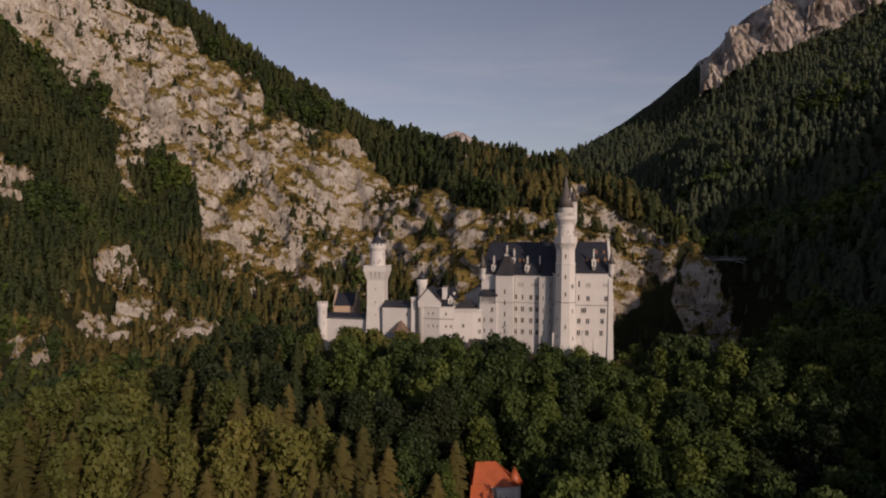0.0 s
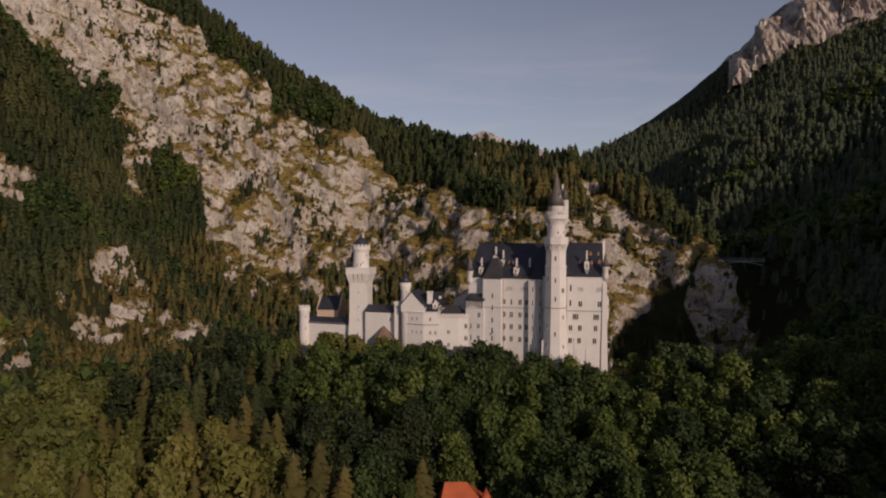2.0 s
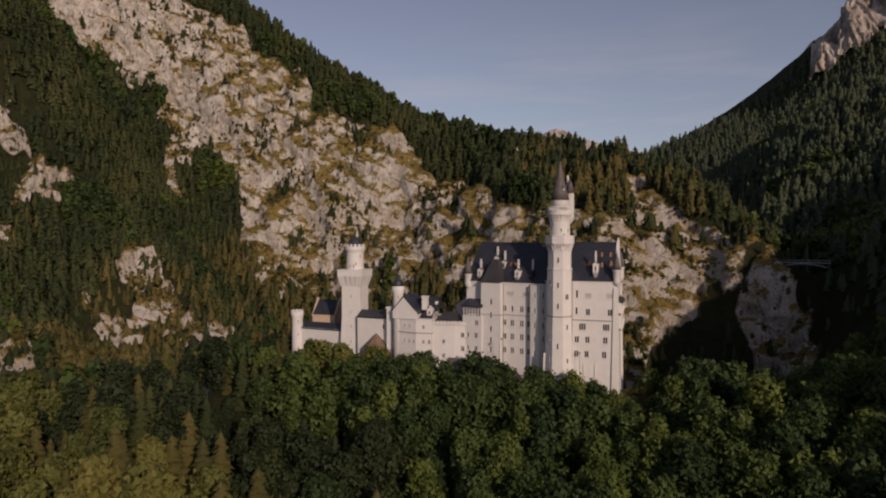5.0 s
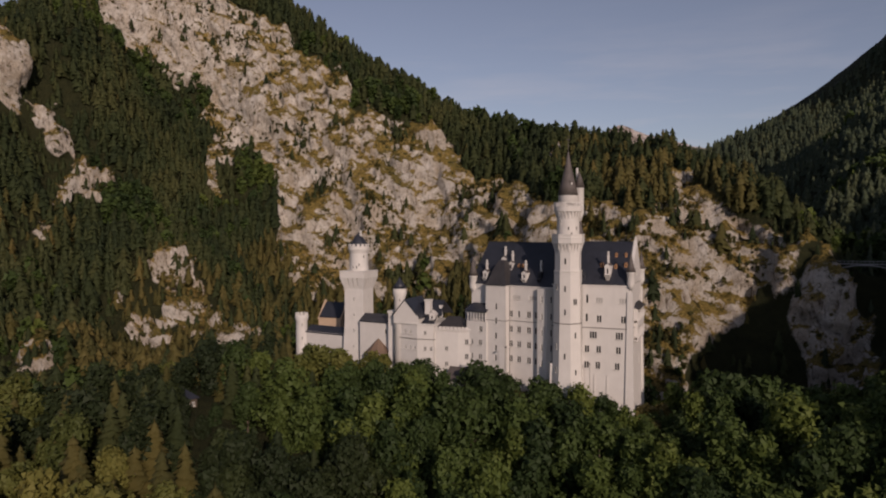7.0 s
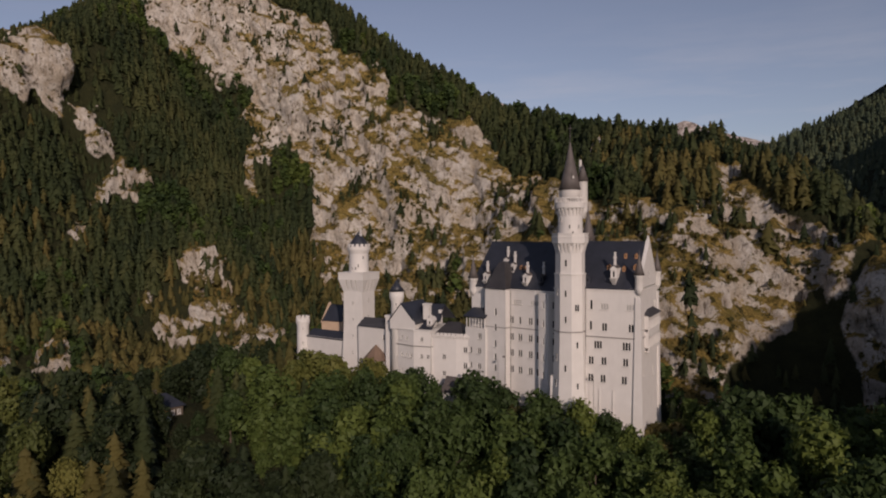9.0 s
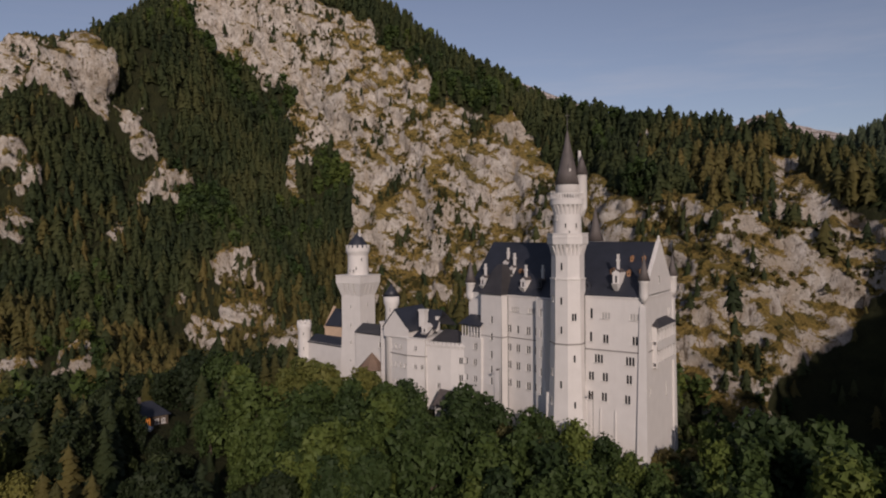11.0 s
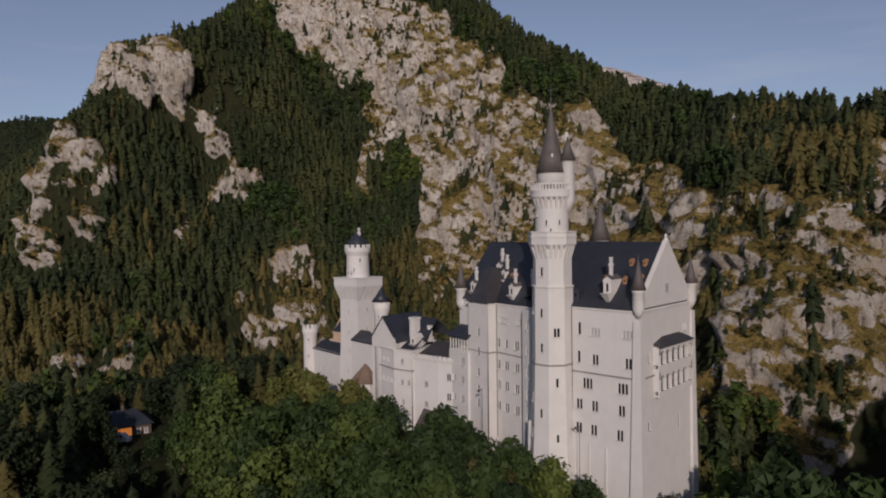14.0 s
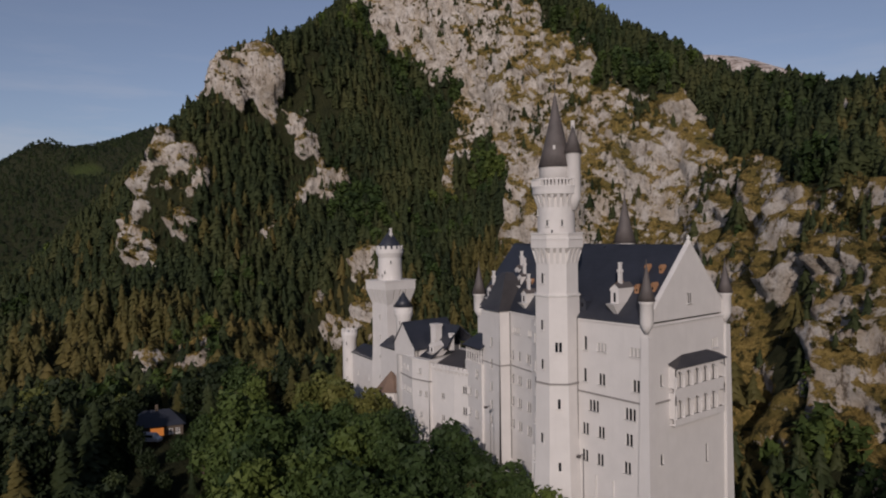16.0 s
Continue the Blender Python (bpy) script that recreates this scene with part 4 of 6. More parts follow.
    t = [bm.verts.new((bx - 0.35, y0 + 3.4, 89.3)), bm.verts.new((bx - 0.35, y1 - 3.4, 89.3))]
    bm.faces.new((v[0], v[1], t[0]))
    bm.faces.new((v[1], v[2], t[1], t[0]))
    bm.faces.new((v[2], v[3], t[1]))
    bm.faces.new(v)
    part("loggia_roof", bm, M_LEAD, bal, "low dark lead roof over the loggia")
    # dormers and chimneys on the front roof
    dormer(pal, 17.1, YF + 0.6, 95.3, 1.45, 3.9, 3.4, 0, M_WALL, M_CONE, 3.6)
    for x, z in ((15.1, 98.3), (18.7, 98.0), (21.2, 98.4)):
        dormer(pal, x, YF + (z - ZE) * 0.95, z, 0.75, 1.1, 1.2, 0, M_COPPER, M_COPPER)
    for x in (18.4, 20.9):
        dormer(pal, x, YF + (101.0 - ZE) * 0.95, 101.0, 0.62, 1.0, 1.1, 0, M_COPPER, M_COPPER)
    dormer(pal, 10.9, YF + 0.6, 95.2, 1.3, 1.6, 2.4, 0, M_SLATE, M_SLATE)
    pipe(pal, 10.75, YF - 0.45, 58, ZE)
    set_window(pal, X1 + 0.02, 261.6, 96.6, 0, 1.1, 1.5, 2)

    # the bent block
    A, e, f = Vector((6.0, 261.9)), Vector((-0.974, 0.227)), Vector((-0.227, -0.974))
    turn = -13.1
    P = lambda s, d: (A.x + e.x * s + f.x * d, A.y + e.y * s + f.y * d)
    ZE2, ZR2, D = 93.0, 104.9, 8.0
    bm = bmesh.new()
    L = 28.0
    u = lambda s: L - s
    wins = []
    for z in (71.6, 75.8, 79.9, 84.2):
        for s, k in ((15.0, 2), (12.4, 1 if z > 84 else 2), (9.3, 2), (6.9, 2)):
            wins.append((u(s), z, 0.64 * k + 0.12, 1.75, k))
    wins += [(u(13.2), 89.1, 2.6, 1.1, 4), (u(8.0), 89.1, 2.6, 1.1, 4)]
    wall_run(pal, bm, P(L, D), P(0, D), 56, ZE2, wins)
    wall_run(pal, bm, P(L, -D), P(L, D), 56, ZE2, [(4.0, 84, 0.9, 1.9, 1), (8.0, 84, 0.9, 1.9, 1)])
    wall_run(pal, bm, P(0, -D), P(L, -D), 56, ZE2)
    part("wall", bm, M_WALL, pal, "pale limestone walls, sunlit, faintly streaked")
    bm = bmesh.new()
    R0, R1 = (*P(-2, 0), ZR2), (*P(27.0, 0), ZR2)
    roof_slab(bm, (*P(-2, D + 0.3), ZE2), (*P(L + 0.2, D + 0.3), ZE2), R1, R0)
    roof_slab(bm, (*P(-2, -D - 0.3), ZE2), (*P(L + 0.2, -D - 0.3), ZE2), R1, R0)
    h = [bm.verts.new(q) for q in ((*P(L + 0.2, D + 0.3), ZE2), (*P(L + 0.2, -D - 0.3), ZE2), R1)]
    bm.faces.new(h)
    part("roof", bm, M_SLATE, pal, "steep dark slate roof")
    bm = bmesh.new()
    band_course(bm, [P(L, -D), P(L, D), P(0, D), P(0, -D)], 83.0, 0.22, 0.14)
    part("string_course", bm, M_SHADOW_LINE, pal, "string course painted dark for its shadow line")
    bm = bmesh.new()
    band_course(bm, [P(L, -D), P(L, D), P(0, D), P(0, -D)], ZE2 - 0.3, 0.25, 0.2)
    part("string_course", bm, M_TRIM, pal)
    # projecting bay with a swept roof
    bm = bmesh.new()
    wins = [(3.4, z, 0.75, 1.7, 1) for z in (71.8, 74.6, 78.0, 82.2, 86.2)]
    bay = [P(21.8, D - 1), P(21.8, D + 2.2), P(15.4, D + 2.2), P(15.4, D - 1)]
    wall_run(pal, bm, bay[1], bay[2], 56, ZE2, wins, batter=0.6)
    wall_run(pal, bm, bay[0], bay[1], 56, ZE2)
    wall_run(pal, bm, bay[2], bay[3], 56, ZE2)
    part("bay", bm, M_WALL, pal)
    bm = bmesh.new()
    c = P(18.0, D - 1.2)
    rows = []
    for k, z in ((1.15, 0.0), (0.97, 0.7), (0.80, 2.0), (0.65, 3.6), (0.47, 5.3), (0.24, 6.8)):
        rows.append([bm.verts.new((c[0] + (P(s, d)[0] - c[0]) * k, c[1] + (P(s, d)[1] - c[1]) * k, ZE2 + z)) for s, d in ((21.8, D + 2.2), (15.4, D + 2.2), (15.4, D - 4.4), (21.8, D - 4.4))])
    for a, b in zip(rows, rows[1:]):
        for i in range(4):
            bm.faces.new((a[i], a[(i + 1) % 4], b[(i + 1) % 4], b[i]))
    bm.faces.new(rows[-1])
    bm.faces.new(rows[0][::-1])
    part("bay_roof", bm, M_LEAD, pal, "brown-grey swept metal roof over the bay")
    bm = bmesh.new()
    band_course(bm, bay, 83.0, 0.22, 0.2)
    part("string_course", bm, M_SHADOW_LINE, pal, "string course painted dark for its shadow line")
    # polygonal bay between the block and the stair tower
    bm = bmesh.new()
    b3 = [P(6.2, D - 0.5), P(5.9, D + 1.5), P(3.0, D + 1.9), P(1.0, D)]
    for a, b in zip(b3, b3[1:]):
        ln = (Vector(b) - Vector(a)).length
        wall_run(pal, bm, a, b, 56, ZE2 - 0.4, [(ln / 2, z, 0.6, 1.7, 1) for z in (71.6, 75.8, 79.9, 84.2, 88.8)] if ln > 1.9 else ())
    f4 = [bm.verts.new((*q, ZE2 - 0.4)) for q in b3]
    bm.faces.new(f4)
    part("bay", bm, M_WALL, pal)
    # dormers with chimneys along the eave
    for s, d, z, w in ((23.6, D - 0.4, 93.6, 1.5), (19.8, D - 4.4, 97.4, 1.5), (16.6, D - 3.0, 96.2, 1.3), (10.9, D - 0.3, 93.7, 1.6), (6.4, D - 0.8, 93.8, 0.9)):
        q = P(s, d)
        dormer(pal, q[0], q[1], z, w * 0.95, 2.9, 2.6, turn, M_WALL if w > 1 else M_SLATE, M_CONE, 3.3)
    for s in (14.2, 13.0):
        q = P(s, D - 3.0)
        dormer(pal, q[0], q[1], 97.2, 0.7, 1.2, 1.2, turn, M_COPPER, M_COPPER)
    pinnacle_turret(pal, *P(27.6, D - 0.2), 92.0, 95.2, 1.1, 5.6)
    for s in (15.3, 6.5):
        q = P(s, D + 0.12)
        pipe(pal, q[0], q[1], 66, ZE2)
    # covered balcony at the lower end
    bm = bmesh.new()
    q = [P(27.8, D - 0.5), P(27.8, D + 3.0), P(21.2, D + 3.0), P(21.2, D - 0.5)]
    wall_run(pal, bm, q[0], q[1], 56, 82.4)
    wall_run(pal, bm, q[1], q[2], 56, 82.4, [(1.6, 71.8, 1.3, 1.5, 2), (4.6, 71.8, 1.3, 1.5, 2), (1.6, 75.8, 1.3, 1.5, 2), (4.6, 75.8, 1.3, 1.5, 2), (4.8, 79.6, 1.3, 1.6, 2)])
    wall_run(pal, bm, q[2], q[3], 56, 82.4)
    bm.faces.new([bm.verts.new((*p, 82.4)) for p in q])
    for i in range(7):
        p = P(21.6 + i * 0.98, D + 2.8)
        lathe(bm, p[0], p[1], [(0.2, 82.4), (0.14, 82.8), (0.14, 85.2), (0.25, 85.6)], 8)
    part("wing", bm, M_WALL, pal)
    bm = bmesh.new()
    roof_slab(bm, (*P(28.2, D + 3.5), 85.4), (*P(20.9, D + 3.5), 85.4), (*P(21.4, D - 0.2), 87.6), (*P(27.4, D - 0.2), 87.6), 0.25)
    part("balcony_roof", bm, M_SLATE, pal, "dark lean-to roof over a columned balcony")
    # slim turret behind the ridge
    pinnacle_turret(pal, 6.3, 268.6, 98.0, 105.2, 1.5, 8.2, "slim turret behind the ridge")
    return pal


def build_stair_tower():
    tw = thing("stair_tower", 0, 0, 0, "slender white eight-sided stair tower with galleries and a grey spire", "tower")
    cx, cy = 7.2, 250.5
    bm = bmesh.new()
    oct_turn = radians(22.5)
    lathe(bm, cx, cy, [(5.1, 54), (4.0, 72), (3.72, 84), (3.62, 84.1), (3.6, 97.5), (3.42, 97.7), (3.4, 102.2), (3.45, 104.2), (4.25, 105.0), (4.25, 106.3)], 8, oct_turn)
    part("shaft", bm, M_WALL, tw, "tapering eight-sided limestone shaft")
    for z, o in ((84.2, 0.2), (97.6, 0.15)):
        bm = bmesh.new()
        band_course(bm, ring(cx, cy, 3.62, 8, oct_turn), z, 0.25, o)
        part("string_course", bm, M_SHADOW_LINE if z < 90 else M_TRIM, tw)
    bm = bmesh.new()
    corbels(bm, ring(cx, cy, 3.42, 8, oct_turn), 102.4, 105.02, 0.74, 0.80, 0.27)
    part("corbel_table", bm, M_WALL, tw)
    bm = bmesh.new()
    lathe(bm, cx, cy, [(4.36, 106.2), (4.36, 106.4), (4.2, 106.45), (4.2, 107.0), (4.34, 107.05), (4.34, 107.25), (3.9, 107.25), (3.9, 106.2)], 8, oct_turn)
    part("parapet", bm, M_WALL, tw, "solid stone parapet")
    bm = bmesh.new()
    lathe(bm, cx, cy, [(2.9, 106.2), (2.85, 110.9), (2.9, 112.6), (3.62, 113.15), (3.62, 114.2)], 28)
    up = part("upper_drum", bm, M_WALL, tw, "", True)
    up.modifiers.new("edges", "EDGE_SPLIT").split_angle = radians(14)
    bm = bmesh.new()
    corbels(bm, ring(cx, cy, 2.86, 22), 110.9, 113.2, 0.74, 0.8, 0.27)
    part("corbel_table", bm, M_WALL, tw)
    bm = bmesh.new()
    for k, p in enumerate(ring(cx, cy, 3.50, 40)):
        prism(bm, ring(p[0], p[1], 0.17 if k % 5 else 0.26, 6), 114.35, 115.3)
    lathe(bm, cx, cy, [(3.7, 114.1), (3.7, 114.4), (3.3, 114.4), (3.3, 114.1)], 28)
    lathe(bm, cx, cy, [(3.66, 115.25), (3.66, 115.5), (3.32, 115.5), (3.32, 115.25)], 28)
    part("balustrade", bm, M_WALL, tw, "closely set stone balustrade")
    bm = bmesh.new()
    lathe(bm, cx, cy, [(2.5, 114.1), (2.5, 117.2), (2.6, 117.5)], 24)
    part("lantern", bm, M_WALL, tw, "", True)
    bm = bmesh.new()
    lathe(bm, cx, cy, [(2.72, 117.3), (1.95, 120.0), (0.8, 125.0), (0.18, 128.3), (0.0, 128.6)], 20)
    cone = part("spire", bm, M_CONE, tw, "steep weathered grey metal spire", True)
    bm = bmesh.new()
    finial(bm, cx, cy, 128.0, 4.6)
    prism(bm, rect(cx - 0.5, cy - 0.04, cx + 0.5, cy + 0.04), 131.6, 131.75)
    part("finial", bm, M_PIPE, cone, "iron finial with a weather vane")
    for a in (-52,):
        d = Vector((math.cos(radians(a)), math.sin(radians(a))))
        bm = bmesh.new()
        prism(bm, ring(cx + d.x * 1.65, cy + d.y * 1.65, 0.55, 4, radians(a + 45)), 119.6, 120.9)
        prism(bm, ring(cx + d.x * 1.65, cy + d.y * 1.65, 0.62, 4, radians(a + 45)), 120.9, 121.8, scale_top=0.1)
        lu = part("lucarne", bm, M_CONE, cone)
        bm = bmesh.new()
        prism(bm, ring(cx + d.x * 2.02, cy + d.y * 2.02, 0.2, 8), 119.9, 120.5)
        part("opening", bm, M_WALL, lu)
    # the little watch turret beside the lantern
    bm = bmesh.new()
    tx, ty = cx + 2.75, cy + 0.9
    lathe(bm, tx, ty, [(0.5, 110.6), (1.15, 112.6), (1.15, 119.2), (1.3, 119.4)], 14)
    t = part("watch_turret", bm, M_WALL, tw, "", True)
    bm = bmesh.new()
    lathe(bm, tx, ty, [(1.4, 119.3), (0.6, 121.8), (0, 123.6)], 14)
    part("cone_roof", bm, M_CONE, t, "", True)
    bm = bmesh.new()
    prism(bm, ring(cx + 1.9, cy + 1.9, 0.32, 8), 116.5, 124.4)
    part("chimney", bm, M_WALL, tw)
    for a, z, k in ((-45, 89.2, 2), (-90, 75.2, 1), (-45, 80.6, 1), (-135, 77.6, 1), (-135, 71.5, 1), (-90, 99.6, 1), (-90, 86.5, 1), (-135, 93.0, 1), (-90, 92.5, 1), (-45, 71.0, 1)):
        r = (np.interp(z + 0.7, [54, 72, 84], [5.1, 4.0, 3.72]) if z < 84 else 3.61 if z < 97 else 3.41) * 0.924
        set_window(tw, cx + r * math.cos(radians(a)), cy + r * math.sin(radians(a)), z, a, 0.65 * k, 1.5, k)
    for a, z in ((-75, 108.3), (-30, 108.3), (-120, 110.0), (-60, 106.8)):
        set_window(tw, cx + 2.88 * math.cos(radians(a)), cy + 2.88 * math.sin(radians(a)), z, a, 0.5, 0.9, 1)
    # buttress at the foot
    bm = bmesh.new()
    prism(bm, rect(2.6, 248.6, 4.4, 252), 54, 73.5, scale_top=0.72)
    part("buttress", bm, M_WALL, tw)
    return tw


def build_square_tower():
    tw = thing("square_tower", 0, 0, 0, "white square gate tower with a corbelled top and round turret", "tower")
    x0, y0, x1, y1 = -67.6, 264.2, -60.9, 270.9
    bm = bmesh.new()
    loops = []
    for o, z in ((1.1, 52), (0.2, 74), (0.0, 80), (0.0, 94.0)):
        loops.append([bm.verts.new((x, y, z)) for x, y in rect(x0 - o, y0 - o, x1 + o, y1 + o)])
    for a, b in zip(loops, loops[1:]):
        for i in range(4):
            bm.faces.new((a[i], a[(i + 1) % 4], b[(i + 1) % 4], b[i]))
    part("shaft", bm, M_WALL, tw)
    bm = bmesh.new()
    prism(bm, rect(x0 - 1.1, y0 - 1.1, x1 + 1.1, y1 + 1.1), 93.3, 95.2)
    prism(bm, rect(x0 - 1.22, y0 - 1.22, x1 + 1.22, y1 + 1.22), 95.2, 95.5)
    part("platform", bm, M_WALL, tw)
    plan = rect(x0, y0, x1, y1)
    for i, (p, q) in enumerate(zip(plan, plan[1:] + plan[:1])):
        bm = bmesh.new()
        corbels(bm, [p, q], 89.6, 93.3, 1.1, 1.675, 0.40)
        part("corbel_table", bm, M_WALL, tw)
        bm = bmesh.new()
        sx, sy = (1 if p[0] == x1 else -1), (1 if p[1] == y1 else -1)
        lo = [bm.verts.new((p[0] - sx * u, p[1] - sy * v, 89.6)) for u, v in ((0.7, 0.7), (-0.02, 0.7), (-0.02, -0.02), (0.7, -0.02))]
        hi = [bm.verts.new((p[0] - sx * u, p[1] - sy * v, 93.3)) for u, v in ((0.7, 0.7), (-1.1, 0.7), (-1.1, -1.1), (0.7, -1.1))]
        for k in range(4):
            bm.faces.new((lo[k], lo[(k + 1) % 4], hi[(k + 1) % 4], hi[k]))
        part("corner_corbel", bm, M_WALL, tw)
    for i, z in enumerate((66, 71, 76, 81, 86)):
        for x, y, a in ((x0 + 3.4, y0, -90), (x1, y0 + 3.2, 0)):
            o = np.interp(z + 0.5, [52, 74, 80, 86, 90.5], [1.1, 0.2, 0, 0, 0.35])
            set_window(tw, x + (o if a == 0 else 0), y - (o if a else 0), z + (0.6 if a == 0 else 0), a, 0.42, 1.0, 1)
    c = (-64.2, 267.5)
    bm = bmesh.new()
    lathe(bm, *c, [(3.0, 95.4), (2.9, 101.0), (3.4, 102.2), (3.4, 103.2)], 24)
    dr = part("drum", bm, M_WALL, tw, "", True)
    dr.modifiers.new("edges", "EDGE_SPLIT").split_angle = radians(18)
    bm = bmesh.new()
    battlements(bm, ring(*c, 3.4, 14), 103.2, 0.85, 0.75, 0.3)
    part("battlements", bm, M_WALL, dr)
    bm = bmesh.new()
    lathe(bm, *c, [(3.2, 103.1), (3.2, 103.5), (1.6, 105.7), (0.15, 107.6), (0, 107.9)], 16)
    part("cone_roof", bm, M_SLATE, dr, "dark slate cone roof", True)
    chimney(tw, c[0] + 0.9, c[1] - 0.2, 104.5, 108.3, 0.24)
    for a, z in ((-60, 97), (-30, 99.5), (-100, 96.2), (-75, 96.2)):
        set_window(tw, c[0] + 2.97 * math.cos(radians(a)), c[1] + 2.97 * math.sin(radians(a)), z, a, 0.5, 0.9, 1)
    return tw


def build_knights_house():
    kh = thing("knights_house", 0, 0, 0, "white gabled castle house with slate roofs and chimneys", "house")
    poly = [(-46.6, 262.0), (-45.6, 257.0), (-38.0, 255.0), (-33.0, 255.6), (-32.6, 270), (-46.6, 270)]
    bm = bmesh.new()
    sets = {1: [(u, z) for z in (78.0, 73.4, 69.0) for u in (1.5, 3.4, 5.3, 7.0) if (u, z) not in ((7.0, 69.0), (7.0, 78.0))], 2: [(2.4, 78.0), (2.4, 73.4), (2.6, 69.0), (4.2, 73.4)]}
    for i in range(len(poly)):
        a, b = poly[i], poly[(i + 1) % len(poly)]
        wall_run(kh, bm, a, b, 54, 81.0, [(u, z, 0.95, 1.15, 2) for u, z in sets.get(i, ())], batter=0.3)
    # front gable
    for y, fl in ((256.2, 1), (256.9, -1)):
        f = [bm.verts.new(p) for p in ((-46.2, y, 80.8), (-37.6, y - 0.8, 80.8), (-37.8, y - 0.8, 83.0), (-42.4, y - 0.4, 88.0), (-46.2, y, 83.6))]
        bm.faces.new(f[::fl])
    prism(bm, rect(-46.1, 257, -37.8, 268), 80.5, 83.0)
    part("wall", bm, M_WALL, kh)
    bm = bmesh.new()
    roof_slab(bm, (-46.6, 256.0, 83.2), (-46.6, 268, 83.2), (-42.4, 268, 88.1), (-42.4, 255.7, 88.1), 0.25)
    roof_slab(bm, (-37.4, 255.4, 82.6), (-37.4, 268, 82.6), (-42.4, 268, 88.1), (-42.4, 255.7, 88.1), 0.25)
    roof_slab(bm, (-42, 259.5, 83.2), (-32.2, 259.5, 83.2), (-33.2, 264.2, 87.4), (-42, 264.2, 87.4), 0.25)
    roof_slab(bm, (-42, 269, 83.2), (-32.2, 269, 83.2), (-33.2, 264.2, 87.4), (-42, 264.2, 87.4), 0.25)
    roof_slab(bm, (-37.0, 256.2, 81.4), (-33.2, 256.4, 81.4), (-33.6, 260.5, 83.8), (-36.6, 260.5, 83.8), 0.25)
    part("roof", bm, M_SLATE, kh, "blue-grey slate roofs at several heights")
    bm = bmesh.new()
    band_course(bm, poly, 76.6, 0.22, 0.3)
    part("string_course", bm, M_SHADOW_LINE, kh)
    bm = bmesh.new()
    band_course(bm, poly, 80.8, 0.3, 0.25)
    part("string_course", bm, M_TRIM, kh)
    chimney(kh, -36.8, 260.6, 83.0, 87.8, 0.85, 0, True)
    chimney(kh, -33.4, 262.0, 82.4, 86.0, 0.4, 0, True)
    dormer(kh, -34.4, 257.6, 81.4, 1.6, 2.4, 2.4, 0, M_WALL, M_WALL, 1.2)
    dormer(kh, -43.9, 256.3, 81.2, 0.9, 1.0, 1.5, 0, M_WALL, M_SLATE)
    # slim round tower at the corner
    bm = bmesh.new()
    lathe(bm, -45.0, 257.9, [(1.7, 60), (1.65, 88.2), (2.05, 89.3), (2.05, 91.2)], 20)
    t = part("round_turret", bm, M_WALL, kh, "", True)
    bm = bmesh.new()
    lathe(bm, -45.0, 257.9, [(2.3, 91.1), (1.2, 92.5), (0.2, 94.1), (0, 94.5)], 16)
    part("cone_roof", bm, M_SLATE, t, "", True)
    for z in (84.6, 79.0):
        set_window(kh, -45.0 + 1.72 * math.cos(radians(-65)), 257.9 + 1.72 * math.sin(radians(-65)), z + 2.5, -65, 0.4, 1.0, 1)
    return kh


def build_terrace():
    te = thing("terrace_wing", 0, 0, 0, "white terrace wing with a battlemented parapet and low roofs", "castle wing")
    poly = [(-33.0, 256.2), (-26.0, 256.6), (-17.5, 258.4), (-17.5, 268), (-33.0, 268)]
    bm = bmesh.new()
    for i in range(len(poly)):
        a, b = poly[i], poly[(i + 1) % len(poly)]
        wins = [(3.6, z, 1.1, 1.2, 2) for z in (73.6, 69.2)] if i == 0 else [(u, z, 1.2, 1.5, 2) for u in (2.6, 5.8) for z in (75.6, 71.4)] if i == 1 else ()
        wall_run(te, bm, a, b, 54, 80.0, wins, batter=0.2)
    bm.faces.new([bm.verts.new((*p, 79.4)) for p in poly])
    part("wall", bm, M_WALL, te)
    bm = bmesh.new()
    battlements(bm, poly[:3], 80.0, 0.6, 0.55, 0.4)
    band_course(bm, poly, 79.7, 0.3, 0.22)
    corbels(bm, poly[:3], 78.8, 79.7, 0.3, 0.9)
    part("parapet", bm, M_WALL, te)
    bm = bmesh.new()
    roof_slab(bm, (-32.5, 257.4, 80.4), (-25.0, 257.8, 80.4), (-27.0, 261.5, 83.0), (-30.8, 261.5, 83.0), 0.25)
    roof_slab(bm, (-32.5, 266, 80.4), (-25.0, 266, 80.4), (-27.0, 261.5, 83.0), (-30.8, 261.5, 83.0), 0.25)
    f = [bm.verts.new(p) for p in ((-25.0, 257.8, 80.4), (-25.0, 266, 80.4), (-27.0, 261.5, 83.0))]
    bm.faces.new(f)
    part("roof", bm, M_LEAD, te, "low dark brown hipped roof")
    # chapel-like hall behind the terrace
    bm = bmesh.new()
    prism(bm, rect(-31.0, 276, -20.5, 286), 58, 84.0)
    v = [bm.verts.new(p) for p in ((-31, 276, 84), (-20.5, 276, 84), (-25.7, 276, 87.4))]
    bm.faces.new(v)
    hall = part("rear_hall", bm, M_WALL, te)
    bm = bmesh.new()
    roof_slab(bm, (-31.4, 275.6, 83.8), (-31.4, 286, 83.8), (-25.7, 286, 87.6), (-25.7, 275.6, 87.6), 0.25)
    roof_slab(bm, (-20.1, 275.6, 83.8), (-20.1, 286, 83.8), (-25.7, 286, 87.6), (-25.7, 275.6, 87.6), 0.25)
    part("roof", bm, M_SLATE, hall)
    return te


